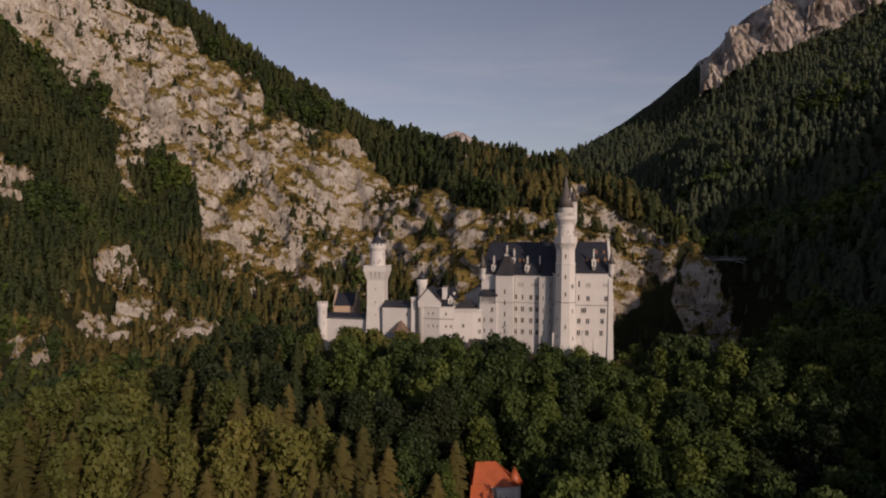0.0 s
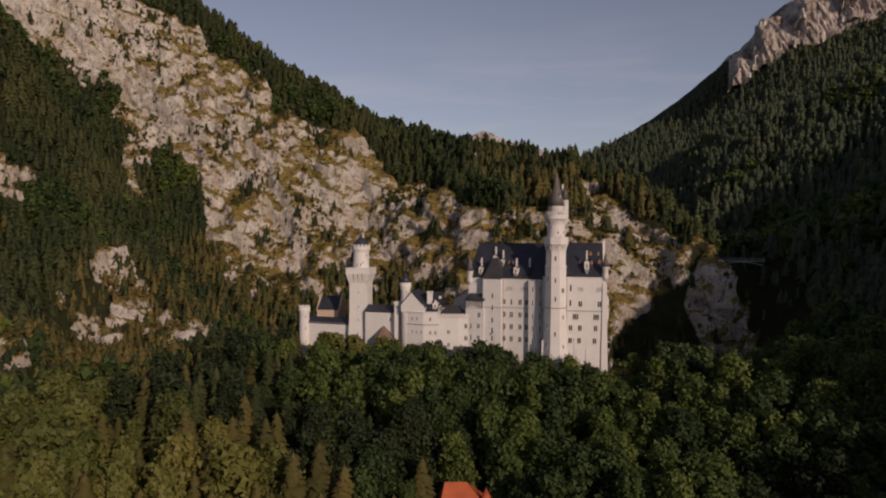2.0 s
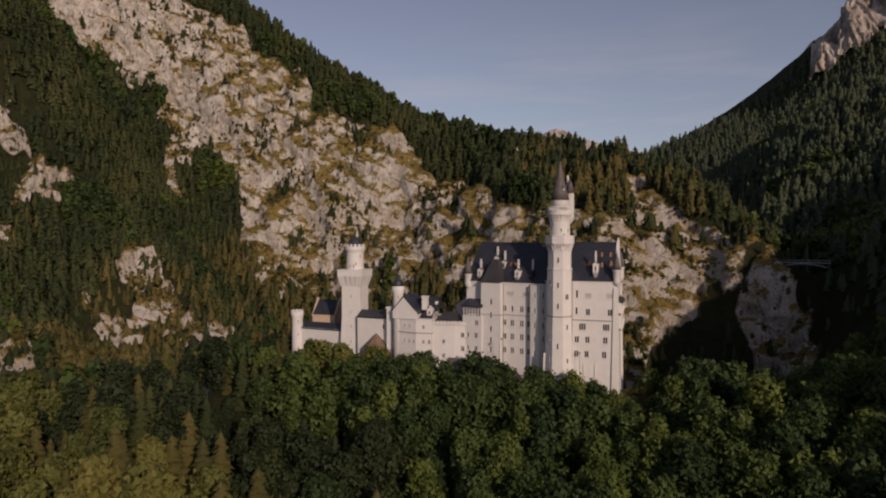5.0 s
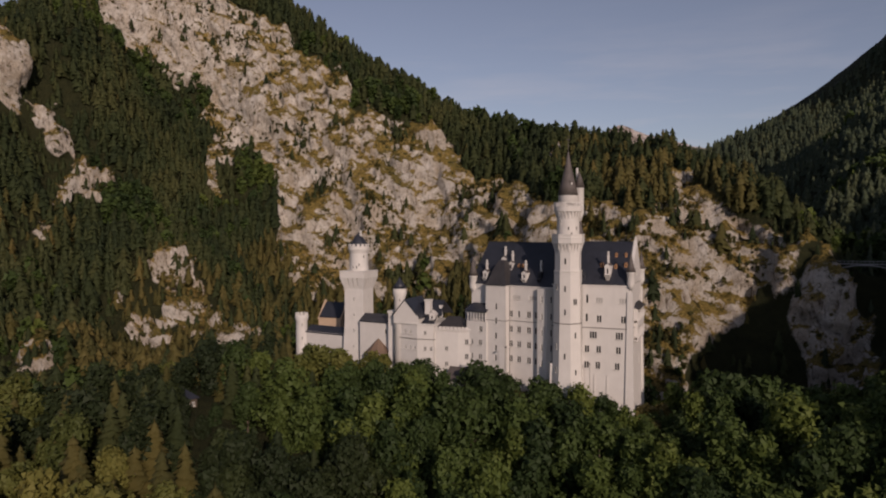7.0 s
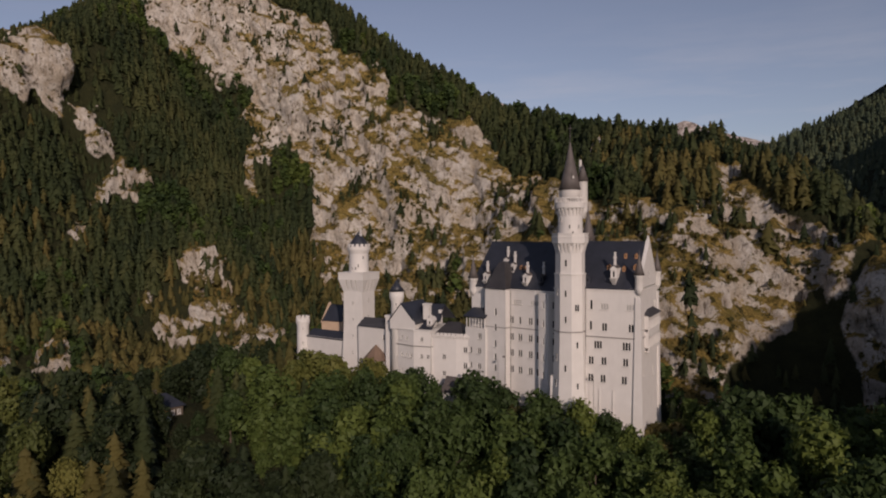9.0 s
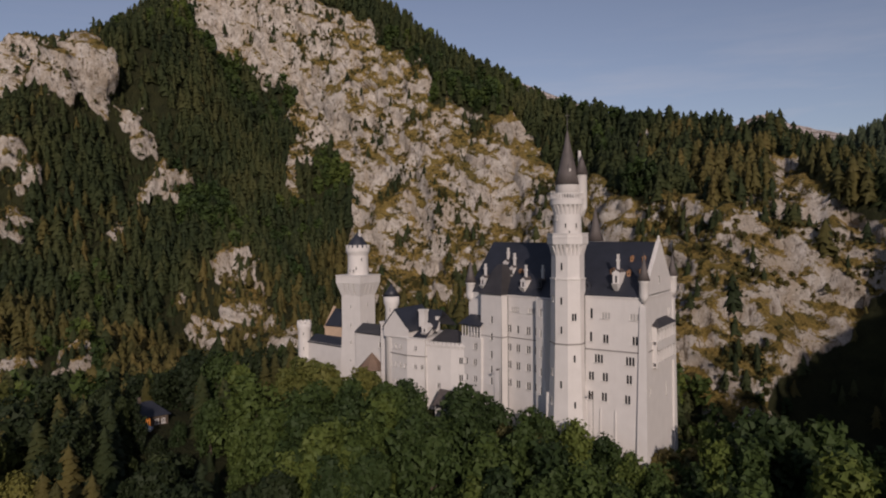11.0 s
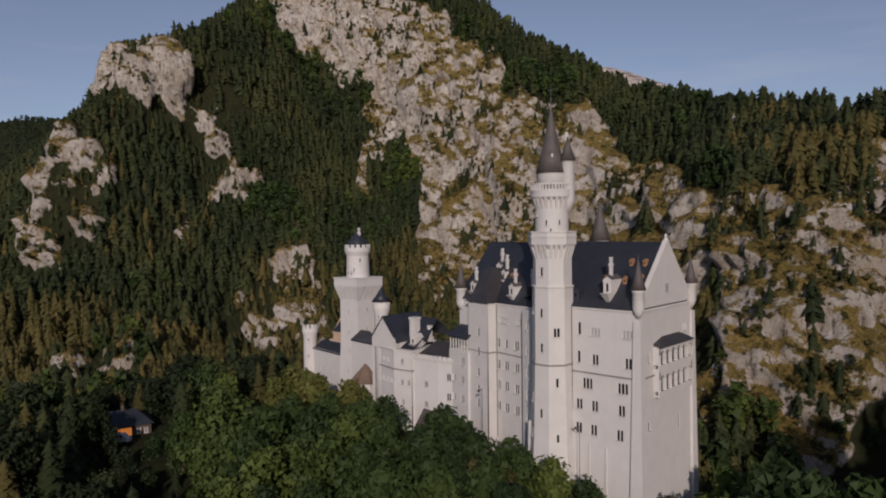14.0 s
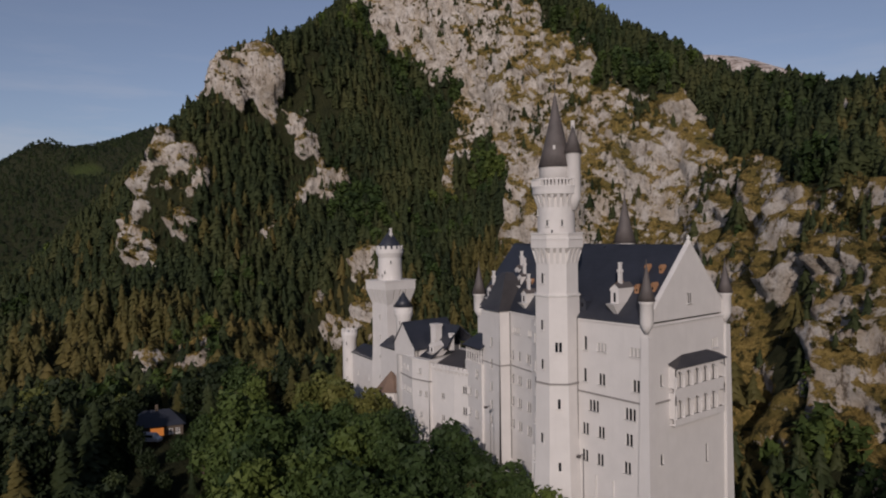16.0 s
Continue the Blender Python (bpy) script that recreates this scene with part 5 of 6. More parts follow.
def build_link_wing():
    lw = thing("link_wing", 0, 0, 0, "low white wing with a slate roof joining tower and house", "castle wing")
    bm = bmesh.new()
    wall_run(lw, bm, (-61.0, 262.2), (-46.5, 260.2), 54, 80.2, [(9.8, 76.6, 0.8, 1.5, 1), (8.2, 71.5, 0.6, 1.0, 1)])
    wall_run(lw, bm, (-46.5, 260.2), (-46.5, 268.5), 54, 80.2)
    wall_run(lw, bm, (-46.5, 268.5), (-61.0, 268.5), 54, 80.2)
    part("wall", bm, M_WALL, lw)
    bm = bmesh.new()
    roof_slab(bm, (-61.0, 261.8, 80.1), (-46.3, 259.8, 80.1), (-46.3, 264.5, 82.2), (-61.0, 265.4, 82.2), 0.25)
    roof_slab(bm, (-61.0, 269, 80.1), (-46.3, 269, 80.1), (-46.3, 264.5, 82.2), (-61.0, 265.4, 82.2), 0.25)
    part("roof", bm, M_SLATE, lw, "brown-black slate roof")
    bm = bmesh.new()
    prism(bm, rect(-49.2, 258.6, -47.2, 262), 54, 84.0)
    prism(bm, rect(-49.4, 258.4, -47.0, 262.2), 83.4, 84.1)
    part("pilaster_tower", bm, M_WALL, lw)
    # apse-like porch with a pointed roof
    bm = bmesh.new()
    c = (-53.4, 260.0)
    prism(bm, ring(*c, 3.0, 8, radians(22.5)), 54, 71.0)
    ap = part("porch", bm, M_WALL, lw)
    bm = bmesh.new()
    prism(bm, ring(*c, 4.0, 8, radians(22.5)), 71.0, 75.2, scale_top=0.03)
    part("porch_roof", bm, M_BROWN, ap, "pointed brown slate roof")
    return lw


def build_gatehouse():
    gh = thing("gatehouse", 0, 0, 0, "white outer wall and brick gatehouse with a round corner turret", "gatehouse")
    bm = bmesh.new()
    wall_run(gh, bm, (-86.0, 268.6), (-67.5, 266.0), 52, 74.8, [(5.0, 69.0, 0.5, 1.0, 1), (12.0, 69.0, 0.5, 1.0, 1)])
    wall_run(gh, bm, (-86.0, 279.0), (-86.0, 268.6), 52, 74.8)
    wall_run(gh, bm, (-67.5, 266), (-67.5, 279), 52, 74.8)
    part("wall", bm, M_WALL, gh)
    bm = bmesh.new()
    roof_slab(bm, (-85.5, 268.2, 74.6), (-67.4, 265.6, 74.6), (-67.4, 270.2, 76.4), (-85.5, 272.4, 76.4), 0.25)
    roof_slab(bm, (-85.5, 279, 74.6), (-67.4, 279, 74.6), (-67.4, 270.2, 76.4), (-85.5, 272.4, 76.4), 0.25)
    part("roof", bm, M_SLATE, gh, "dark slate wall-walk roof")
    bm = bmesh.new()
    lathe(bm, -86.9, 268.8, [(2.15, 50), (1.95, 70), (1.9, 77.8), (2.2, 78.8), (2.2, 80.0)], 20)
    t = part("round_turret", bm, M_WALL, gh, "", True)
    bm = bmesh.new()
    battlements(bm, ring(-86.9, 268.8, 2.2, 10), 80.0, 0.75, 0.75, 0.35)
    part("battlements", bm, M_WALL, t)
    for z in (67, 72, 76.5):
        set_window(gh, -85.6, 267.1, z, -52, 0.4, 0.9, 1)
    # the brick gatehouse behind the wall
    bm = bmesh.new()
    prism(bm, rect(-84.2, 275, -75.6, 284), 56, 79.0)
    b = part("brick_house", bm, M_YELLOW, gh, "pink brick and ochre gatehouse wall")
    bm = bmesh.new()
    roof_slab(bm, (-83.8, 274.6, 78.8), (-75.8, 274.6, 78.8), (-75.8, 279.5, 83.6), (-83.8, 279.5, 83.6), 0.25)
    roof_slab(bm, (-83.8, 284.4, 78.8), (-75.8, 284.4, 78.8), (-75.8, 279.5, 83.6), (-83.8, 279.5, 83.6), 0.25)
    part("roof", bm, M_SLATE, b)
    for x in (-84.2, -75.6):
        bm = bmesh.new()
        f = [bm.verts.new((x - 0.35, y, z)) for y, z in ((274.8, 78), (284.2, 78), (279.5, 84.3))]
        g = [bm.verts.new((x + 0.35, y, z)) for y, z in ((274.8, 78), (284.2, 78), (279.5, 84.3))]
        bm.faces.new(f)
        bm.faces.new(g[::-1])
        for i in range(3):
            j = (i + 1) % 3
            bm.faces.new((f[i], f[j], g[j], g[i]))
        part("gable_wall", bm, M_YELLOW, b, "ochre stepped gable")
    return gh


build_palace()
build_stair_tower()
build_square_tower()
build_knights_house()
build_terrace()
build_link_wing()
build_gatehouse()


def build_villa():
    """The red-roofed house in the woods below the castle."""
    v = thing("villa", -14.0, 191.0, 35.4, "white house with an orange-red tiled roof among trees", "house", turn=12)
    bm = bmesh.new()
    prism(bm, rect(-5.2, -4.0, 5.9, 5.0), -2, 5.6)
    prism(bm, rect(0.6, -6.2, 4.4, -3.5), -2, 5.2)
    part("wall", bm, M_WALL, v)
    bm = bmesh.new()
    roof_slab(bm, (-5.8, -4.6, 5.6), (6.4, -4.6, 5.6), (1.2, 0.5, 10.8), (-4.2, 0.5, 10.8), 0.3)
    roof_slab(bm, (-5.8, 5.6, 5.6), (6.4, 5.6, 5.6), (1.2, 0.5, 10.8), (-4.2, 0.5, 10.8), 0.3)
    for x, xr in ((-5.8, -4.2), (6.4, 1.2)):
        f = [bm.verts.new(p) for p in ((x, -4.6, 5.6), (x, 5.6, 5.6), (xr, 0.5, 10.8))]
        bm.faces.new(f)
    roof_slab(bm, (-6.6, -7.0, 3.2), (-0.2, -7.0, 3.2), (-0.6, -4.0, 6.0), (-6.0, -4.0, 6.0), 0.25)
    part("roof", bm, M_TILE, v, "orange-red clay tile roof")
    bm = bmesh.new()
    lathe(bm, 6.0, -2.4, [(1.7, -2), (1.7, 5.9)], 14)
    t = part("stair_turret", bm, M_WALL, v, "", True)
    bm = bmesh.new()
    lathe(bm, 6.0, -2.4, [(2.3, 5.8), (1.3, 7.8), (0, 10.4)], 14)
    part("cone_roof", bm, M_TILE, t, "", True)
    for x in (-3.6, -1.4):
        set_window(v, x, -4.0, 2.6, -90, 0.9, 1.3, 2, False)
    for x in (1.6, 3.2):
        set_window(v, x, -6.2, 2.2, -90, 0.7, 1.2, 1, False)
    return v


build_villa()


# ---- smaller things round the castle ----
def build_flood_pole(x, y, z0, z1):
    """A floodlight pole with a short arm."""
    t = thing("floodlight_pole", x, y, z0, "thin dark metal floodlight pole beside the castle wall", "lamp post", "floodlight poles")
    bm = bmesh.new()
    lathe(bm, 0, 0, [(0.1, 0), (0.07, 1.0), (0.05, z1 - z0)], 8)
    part("pole", bm, M_PIPE, t)
    bm = bmesh.new()
    prism(bm, rect(-0.05, -0.9, 0.05, 0.05), z1 - z0 - 0.12, z1 - z0)
    arm = part("arm", bm, M_PIPE, t)
    bm = bmesh.new()
    prism(bm, rect(-0.28, -1.3, 0.28, -0.7), z1 - z0 - 0.3, z1 - z0 + 0.05, scale_top=0.7)
    part("lamp_head", bm, M_FRAME, arm)


for x, y, a, b in ((13.1, 249.4, 56.0, 74.3), (-9.7, 251.4, 58.0, 76.9)):
    build_flood_pole(x, y, a, b)


def build_van(x, y, z, turn):
    t = thing("van", x, y, z, "white parked van with dark windows", "van", "parked vans", turn)
    bm = bmesh.new()
    side = [(-2.5, 0.4), (2.4, 0.4), (2.5, 1.1), (1.6, 1.35), (1.0, 2.2), (-2.4, 2.25), (-2.5, 1.9)]
    a, b = [bm.verts.new((u, -0.95, v)) for u, v in side], [bm.verts.new((u, 0.95, v)) for u, v in side]
    bm.faces.new(a)
    bm.faces.new(b[::-1])
    for i in range(len(side)):
        j = (i + 1) % len(side)
        bm.faces.new((a[i], a[j], b[j], b[i]))
    bmesh.ops.bevel(bm, geom=list(bm.edges), offset=0.08, segments=2, affect="EDGES")
    part("body", bm, M_PAINT, t)
    bm = bmesh.new()
    prism(bm, rect(-1.9, -0.97, 0.9, 0.97), 1.42, 1.98)
    part("window", bm, M_GLASS, t)
    for u in (-1.6, 1.6):
        for v in (-0.85, 0.85):
            bm = bmesh.new()
            lathe(bm, 0, 0, [(0.2, -0.1), (0.36, -0.1), (0.36, 0.1), (0.2, 0.1)], 14)
            w = part("wheel", bm, M_TYRE, t)
            w.matrix_basis = pose(u, v, 0.36, 90, 0, 0)


def build_inn():
    """The low inn by the parking place, in the shade of the woods."""
    z = 58.4
    t = thing("inn", -97.5, 220.0, z, "low inn with a dark hipped roof and an orange-lit front", "building", turn=72)
    bm = bmesh.new()
    prism(bm, rect(-6, -3.6, 6, 3.6), -3, 3.2)
    prism(bm, rect(-9.5, -2.4, -6, 2.8), -3, 2.6)
    part("wall", bm, M_BARK, t, "dark timber walls")
    bm = bmesh.new()
    e = [(-6.7, -4.3, 3.0), (6.7, -4.3, 3.0), (6.7, 4.3, 3.0), (-6.7, 4.3, 3.0)]
    r = [(-3.0, 0, 6.2), (3.0, 0, 6.2)]
    v, q = [bm.verts.new(p) for p in e], [bm.verts.new(p) for p in r]
    for f in ((v[0], v[1], q[1], q[0]), (v[1], v[2], q[1]), (v[2], v[3], q[0], q[1]), (v[3], v[0], q[0]), tuple(v[::-1])):
        bm.faces.new(f)
    part("roof", bm, M_SLATE, t, "dark slate hipped roof")
    bm = bmesh.new()
    roof_slab(bm, (-10.2, -3.0, 2.4), (-5.9, -3.0, 2.4), (-5.9, 0.2, 4.0), (-9.6, 0.2, 4.0), 0.2)
    roof_slab(bm, (-10.2, 3.4, 2.4), (-5.9, 3.4, 2.4), (-5.9, 0.2, 4.0), (-9.6, 0.2, 4.0), 0.2)
    part("side_roof", bm, M_SLATE, t)
    bm = bmesh.new()
    prism(bm, rect(-1.4, -3.72, 1.6, -3.56), 0.6, 2.5)
    part("shopfront", bm, M_GLOW, t, "orange-lit shopfront")
    for x in (3.2, 4.8):
        set_window(t, x, -3.6, 0.9, -90, 0.9, 1.3, 2, False)
    bm = bmesh.new()
    prism(bm, rect(-0.35, -0.35, 0.35, 0.35), 5.2, 7.4)
    part("chimney", bm, M_BARK, t)


build_inn()
build_van(-92.0, 217.0, 58.3, 40)
build_van(-77.5, 262.0, 60.4, 15)


def build_shed():
    """A small steep-roofed shed at the foot of the terrace wall."""
    t = thing("shed", -24.0, 252.6, 54.8, "small stone shed with a grey-brown gabled roof", "shed", turn=-8)
    bm = bmesh.new()
    prism(bm, rect(-2.6, -2.2, 2.6, 2.2), 0, 12.0)
    part("wall", bm, M_WALL, t)
    bm = bmesh.new()
    roof_slab(bm, (-3.0, -2.7, 11.6), (3.0, -2.7, 11.6), (3.0, 0, 15.2), (-3.0, 0, 15.2), 0.25)
    roof_slab(bm, (-3.0, 2.7, 11.6), (3.0, 2.7, 11.6), (3.0, 0, 15.2), (-3.0, 0, 15.2), 0.25)
    part("roof", bm, M_CONE, t, "grey-brown slate roof")
    for x in (-2.62, 2.62):
        bm = bmesh.new()
        a, b = [[bm.verts.new((x + o, y, z)) for y, z in ((-2.2, 11.9), (2.2, 11.9), (0, 14.9))] for o in (-0.1, 0.1)]
        bm.faces.new(a)
        bm.faces.new(b[::-1])
        for i in range(3):
            bm.faces.new((a[i], a[(i + 1) % 3], b[(i + 1) % 3], b[i]))
        part("gable_wall", bm, M_WALL, t)


build_shed()


def build_bridge(a, b, drop):
    """A steel footbridge on a shallow arch over the gorge."""
    a, b = Vector(a), Vector(b)
    mid = (a + b) / 2
    span = (b - a).length
    t = thing("footbridge", mid.x, mid.y, mid.z, "slender grey steel arch footbridge across the shaded gorge", "bridge", turn=math.degrees(math.atan2(b.y - a.y, b.x - a.x)))
    bm = bmesh.new()
    prism(bm, rect(-span / 2, -1.1, span / 2, 1.1), -0.3, 0.0)
    part("deck", bm, M_PALE, t)
    for side in (-1.0, 1.0):
        bm = bmesh.new()
        prism(bm, rect(-span / 2, side - 0.05, span / 2, side + 0.05), 1.0, 1.1)
        rail = part("railing", bm, M_PALE, t)
        for k in range(15):
            bm = bmesh.new()
            x = -span / 2 + span * (k + 0.5) / 15
            prism(bm, rect(x - 0.04, side - 0.04, x + 0.04, side + 0.04), 0.0, 1.0)
            part("post", bm, M_PALE, rail)
        bm = bmesh.new()
        n = 12
        for k in range(n):
            x0, x1 = -span / 2 + span * k / n, -span / 2 + span * (k + 1) / n
            z0, z1 = (-0.35 - drop * (2 * x / span) ** 2 for x in (x0, x1))
            v = [bm.verts.new(p) for p in ((x0, side - 0.15, z0), (x1, side - 0.15, z1), (x1, side + 0.15, z1), (x0, side + 0.15, z0),
                                           (x0, side - 0.15, z0 - 0.4), (x1, side - 0.15, z1 - 0.4), (x1, side + 0.15, z1 - 0.4), (x0, side + 0.15, z0 - 0.4))]
            for f in ((0, 1, 2, 3), (7, 6, 5, 4), (0, 4, 5, 1), (1, 5, 6, 2), (2, 6, 7, 3), (3, 7, 4, 0)):
                bm.faces.new([v[i] for i in f])
        part("arch", bm, M_PALE, t)


build_bridge((85, 400, 94.3), (107, 398, 93.6), 2.2)

# ---- trees ----
def cards(rng, centers, dirs, size, loose=0.5):
    """Small pointed leaf sprays at the given places, facing roughly outwards: arrays of vertices and triangles."""
    n = len(centers)
    d = dirs + rng.normal(0, loose, dirs.shape)
    d /= np.linalg.norm(d, axis=1)[:, None]
    a = np.cross(d, rng.normal(0, 1, d.shape))
    a /= np.linalg.norm(a, axis=1)[:, None]
    b = np.cross(d, a)
    s = size * rng.uniform(0.6, 1.4, (n, 1))
    v = np.stack([centers - a * s - b * s * 0.55, centers + a * s - b * s * 0.35, centers + b * s * 1.05 + d * s * 0.25], 1).reshape(-1, 3)
    return v, np.arange(3 * n).reshape(-1, 3)


def broad_crown(seed, count, size, slim=1.0):
    """An uneven crown of leaf sprays over many boughs, for a tree of height 1; gaps stay open between the boughs."""
    rng = np.random.default_rng(seed)
    k = 34
    hz = rng.uniform(0.20, 0.95, k)
    reach = 0.235 * slim * np.sin(np.clip((hz - 0.08) / 0.95, 0, 1) * math.pi) ** 0.6
    an = np.arange(k) * 2.4 + rng.uniform(-0.5, 0.5, k)
    off = reach * rng.uniform(0.2, 0.95, k)
    lobes = np.c_[np.cos(an) * off, np.sin(an) * off, hz]
    lobes[0] = (0.0, 0.0, 0.92)
    rad = rng.uniform(0.05, 0.115, k)
    pick = rng.choice(k, count, p=rad ** 2 / (rad ** 2).sum())
    d = rng.normal(0, 1, (count, 3))
    d[:, 2] += 0.3
    d /= np.linalg.norm(d, axis=1)[:, None]
    c = lobes[pick] + d * rad[pick, None] * np.array([1.0, 1.0, 1.25]) * (0.35 + 1.1 * rng.beta(2.2, 1.6, (count, 1)))
    return cards(rng, c, d, size)


def spruce_crown(seed, tiers, arms):
    """Drooping narrow boughs in whorls, longest below, for a tree of height 1."""
    rng = np.random.default_rng(seed)
    vs, fs, base = [], [], 0
    for t in range(tiers):
        h0 = 0.08 + 0.86 * (t / (tiers - 1)) ** 0.95
        r = 0.165 * (1 - (h0 - 0.06) / 0.97) ** 0.8 + 0.012
        for i in range(arms):
            if rng.random() < 0.08:
                continue
            an = 2 * math.pi * (i + 0.5 * (t % 2) + rng.uniform(-0.35, 0.35)) / arms
            h = h0 + rng.uniform(-0.45, 0.45) * 0.84 / (tiers - 1)
            rr = r * rng.uniform(0.6, 1.3)
            u, w = np.array([math.cos(an), math.sin(an), 0]), np.array([-math.sin(an), math.cos(an), 0])
            wide = rr * 0.30 + 0.006
            top = np.array([0, 0, h + 0.035])
            mid = u * rr * 0.6 + np.array([0, 0, h - 0.012])
            tip = u * rr + np.array([0, 0, h - rr * 0.32])
            vs += [top, mid - w * wide, tip, mid + w * wide, u * rr * 0.55 + np.array([0, 0, h + 0.016])]
            for a, b, c in ((0, 1, 4), (1, 2, 4), (2, 3, 4), (3, 0, 4)):
                fs.append((base + a, base + b, base + c))
            base += 5
    vs += [np.array(p) for p in ((0.016, 0, 0.9), (-0.008, 0.014, 0.9), (-0.008, -0.014, 0.9), (0, 0, 1.02))]
    fs += [(base, base + 1, base + 3), (base + 1, base + 2, base + 3), (base + 2, base, base + 3)]
    return np.array(vs), np.array(fs)


def spruce_skirts(seed, tiers, arms, wide, loose=0):
    """A spruce for a far stand: ragged skirts of boughs, one over the other, height 1."""
    rng = np.random.default_rng(seed)
    vs, fs = [], []
    for k in range(tiers):
        f = k / tiers
        zb = 0.06 + 0.86 * f ** 0.92
        r = wide * (1 - f) ** 0.62 + 0.012
        base = len(vs)
        vs.append((rng.uniform(-0.012, 0.012), rng.uniform(-0.012, 0.012), min(1.03, zb + 0.40 * (1 - f) + 0.10)))
        turn = rng.uniform(0, 6.28)
        for i in range(2 * arms):
            an = turn + math.pi * i / arms + rng.uniform(-0.2, 0.2)
            rr = r * (rng.uniform(0.6, 1.5) if i % 2 else rng.uniform(0.25, 0.65))
            vs.append((math.cos(an) * rr, math.sin(an) * rr, zb + (-0.22 * rr if i % 2 else 0.05 * (1 - f))))
        fs += [(base, base + 1 + i, base + 1 + (i + 1) % (2 * arms)) for i in range(2 * arms)]
    for k in range(loose):
        z = 1 - rng.uniform(0.04, 0.96) ** 0.7
        r = (wide * (1 - z) ** 0.62 + 0.012) * rng.uniform(0.7, 1.25)
        an, base = rng.uniform(0, 6.28), len(vs)
        out, side = np.array([math.cos(an), math.sin(an), -0.25]), np.array([-math.sin(an), math.cos(an), 0.0])
        q, w = np.array([math.cos(an) * r * 0.7, math.sin(an) * r * 0.7, z]), 0.03 + 0.035 * (1 - z)
        vs += [tuple(q - side * w + (0, 0, 0.02)), tuple(q + out * w * 2.0), tuple(q + side * w + (0, 0, 0.035))]
        fs.append((base, base + 1, base + 2))
    return np.array(vs), np.array(fs)


def trunk_shape(lean, top, r, limbs, seed):
    """A tapered trunk with a few limbs, height 1."""
    rng = np.random.default_rng(seed)
    bm = bmesh.new()
    lathe(bm, 0, 0, [(r * 1.5, -0.03), (r, 0.06), (r * 0.7, top * 0.6), (r * 0.25, top)], 6)
    for i in range(limbs):
        an, z = rng.uniform(0, 6.28), rng.uniform(0.28, 0.6)
        q = Vector((math.cos(an) * 0.16, math.sin(an) * 0.16, z + 0.17))
        p = Vector((0, 0, z))
        side = (q - p).cross(Vector((0, 0, 1))).normalized() * r * 0.3
        up = Vector((0, 0, r * 0.3))
        a = [bm.verts.new(p + o) for o in (side, up, -side, -up)]
        tip = bm.verts.new(q)
        for j in range(4):
            bm.faces.new((a[j], a[(j + 1) % 4], tip))
    me = bpy.data.meshes.new("trunk")
    bmesh.ops.recalc_face_normals(bm, faces=bm.faces)
    bm.to_mesh(me)
    bm.free()
    me.materials.append(M_BARK)
    return me


def raw_mesh(name, v, f, mat):
    me = bpy.data.meshes.new(name)
    me.vertices.add(len(v))
    me.vertices.foreach_set("co", np.asarray(v, np.float32).ravel())
    n = len(f)
    me.loops.add(n * 3)
    me.loops.foreach_set("vertex_index", np.asarray(f, np.int32).ravel())
    me.polygons.add(n)
    me.polygons.foreach_set("loop_start", np.arange(0, n * 3, 3, dtype=np.int32))
    me.update(calc_edges=True)
    me.materials.append(mat)
    return me


def scatter(x0, x1, y0, y1, step, rng):
    """Tree places on a shaken grid."""
    gx, gy = np.meshgrid(np.arange(x0, x1, step), np.arange(y0, y1, step))
    x, y = gx.ravel(), gy.ravel()
    return x + rng.uniform(-0.48, 0.48, len(x)) * step, y + rng.uniform(-0.48, 0.48, len(y)) * step


def woods(name, label, templates, x, y, z, h, rng, mat, widen=1.0):
    """A far stand of trees as one mesh, from a few tree shapes."""
    vs, fs, ts, base = [], [], [], 0
    pick = rng.integers(0, len(templates), len(x))
    for k, (tv, tf) in enumerate(templates):
        m = pick == k
        n = int(m.sum())
        if not n:
            continue
        an = rng.uniform(0, 6.28, n)
        c, s = np.cos(an), np.sin(an)
        hh = h[m]
        wd = hh * widen * rng.uniform(0.85, 1.2, n)
        v = np.stack([(tv[None, :, 0] * c[:, None] - tv[None, :, 1] * s[:, None]) * wd[:, None] + x[m][:, None],
                      (tv[None, :, 0] * s[:, None] + tv[None, :, 1] * c[:, None]) * wd[:, None] + y[m][:, None],
                      tv[None, :, 2] * hh[:, None] + z[m][:, None]], -1)
        f = tf[None] + (np.arange(n) * len(tv))[:, None, None] + base
        vs.append(v.reshape(-1, 3))
        fs.append(f.reshape(-1, 3))
        tone = np.clip(0.6 * rng.uniform(0, 1, n) + 1.1 * vnoise(x[m] / 26, y[m] / 26, x[m] * 0 + 1.3) - 0.35, 0, 1)
        ts.append(np.repeat(tone, len(tv)))
        base += n * len(tv)
    me = raw_mesh(name, np.concatenate(vs), np.concatenate(fs), mat)
    a = me.attributes.new("tint", "FLOAT", "POINT")
    a.data.foreach_set("value", np.concatenate(ts).astype(np.float32))
    return tagged(new(name, me), label, "woods", kind="stuff")


def single_trees(kind, crowns, trunks, x, y, z, h, rng, mat, label, group, widen=1.0):
    meshes = [raw_mesh("crown", v, f, mat) for v, f in crowns]
    for i in range(len(x)):
        t = thing(kind, x[i], y[i], z[i] - 0.3, label, "tree", group, rng.uniform(0, 360))
        w = h[i] * widen * rng.uniform(0.88, 1.15)
        t.scale = (w, w, h[i])
        k = int(rng.integers(0, len(crowns)))
        for nm, me in (("trunk", trunks[k % len(trunks)]), ("crown", meshes[k])):
            o = new(nm, me)
            o.parent = t


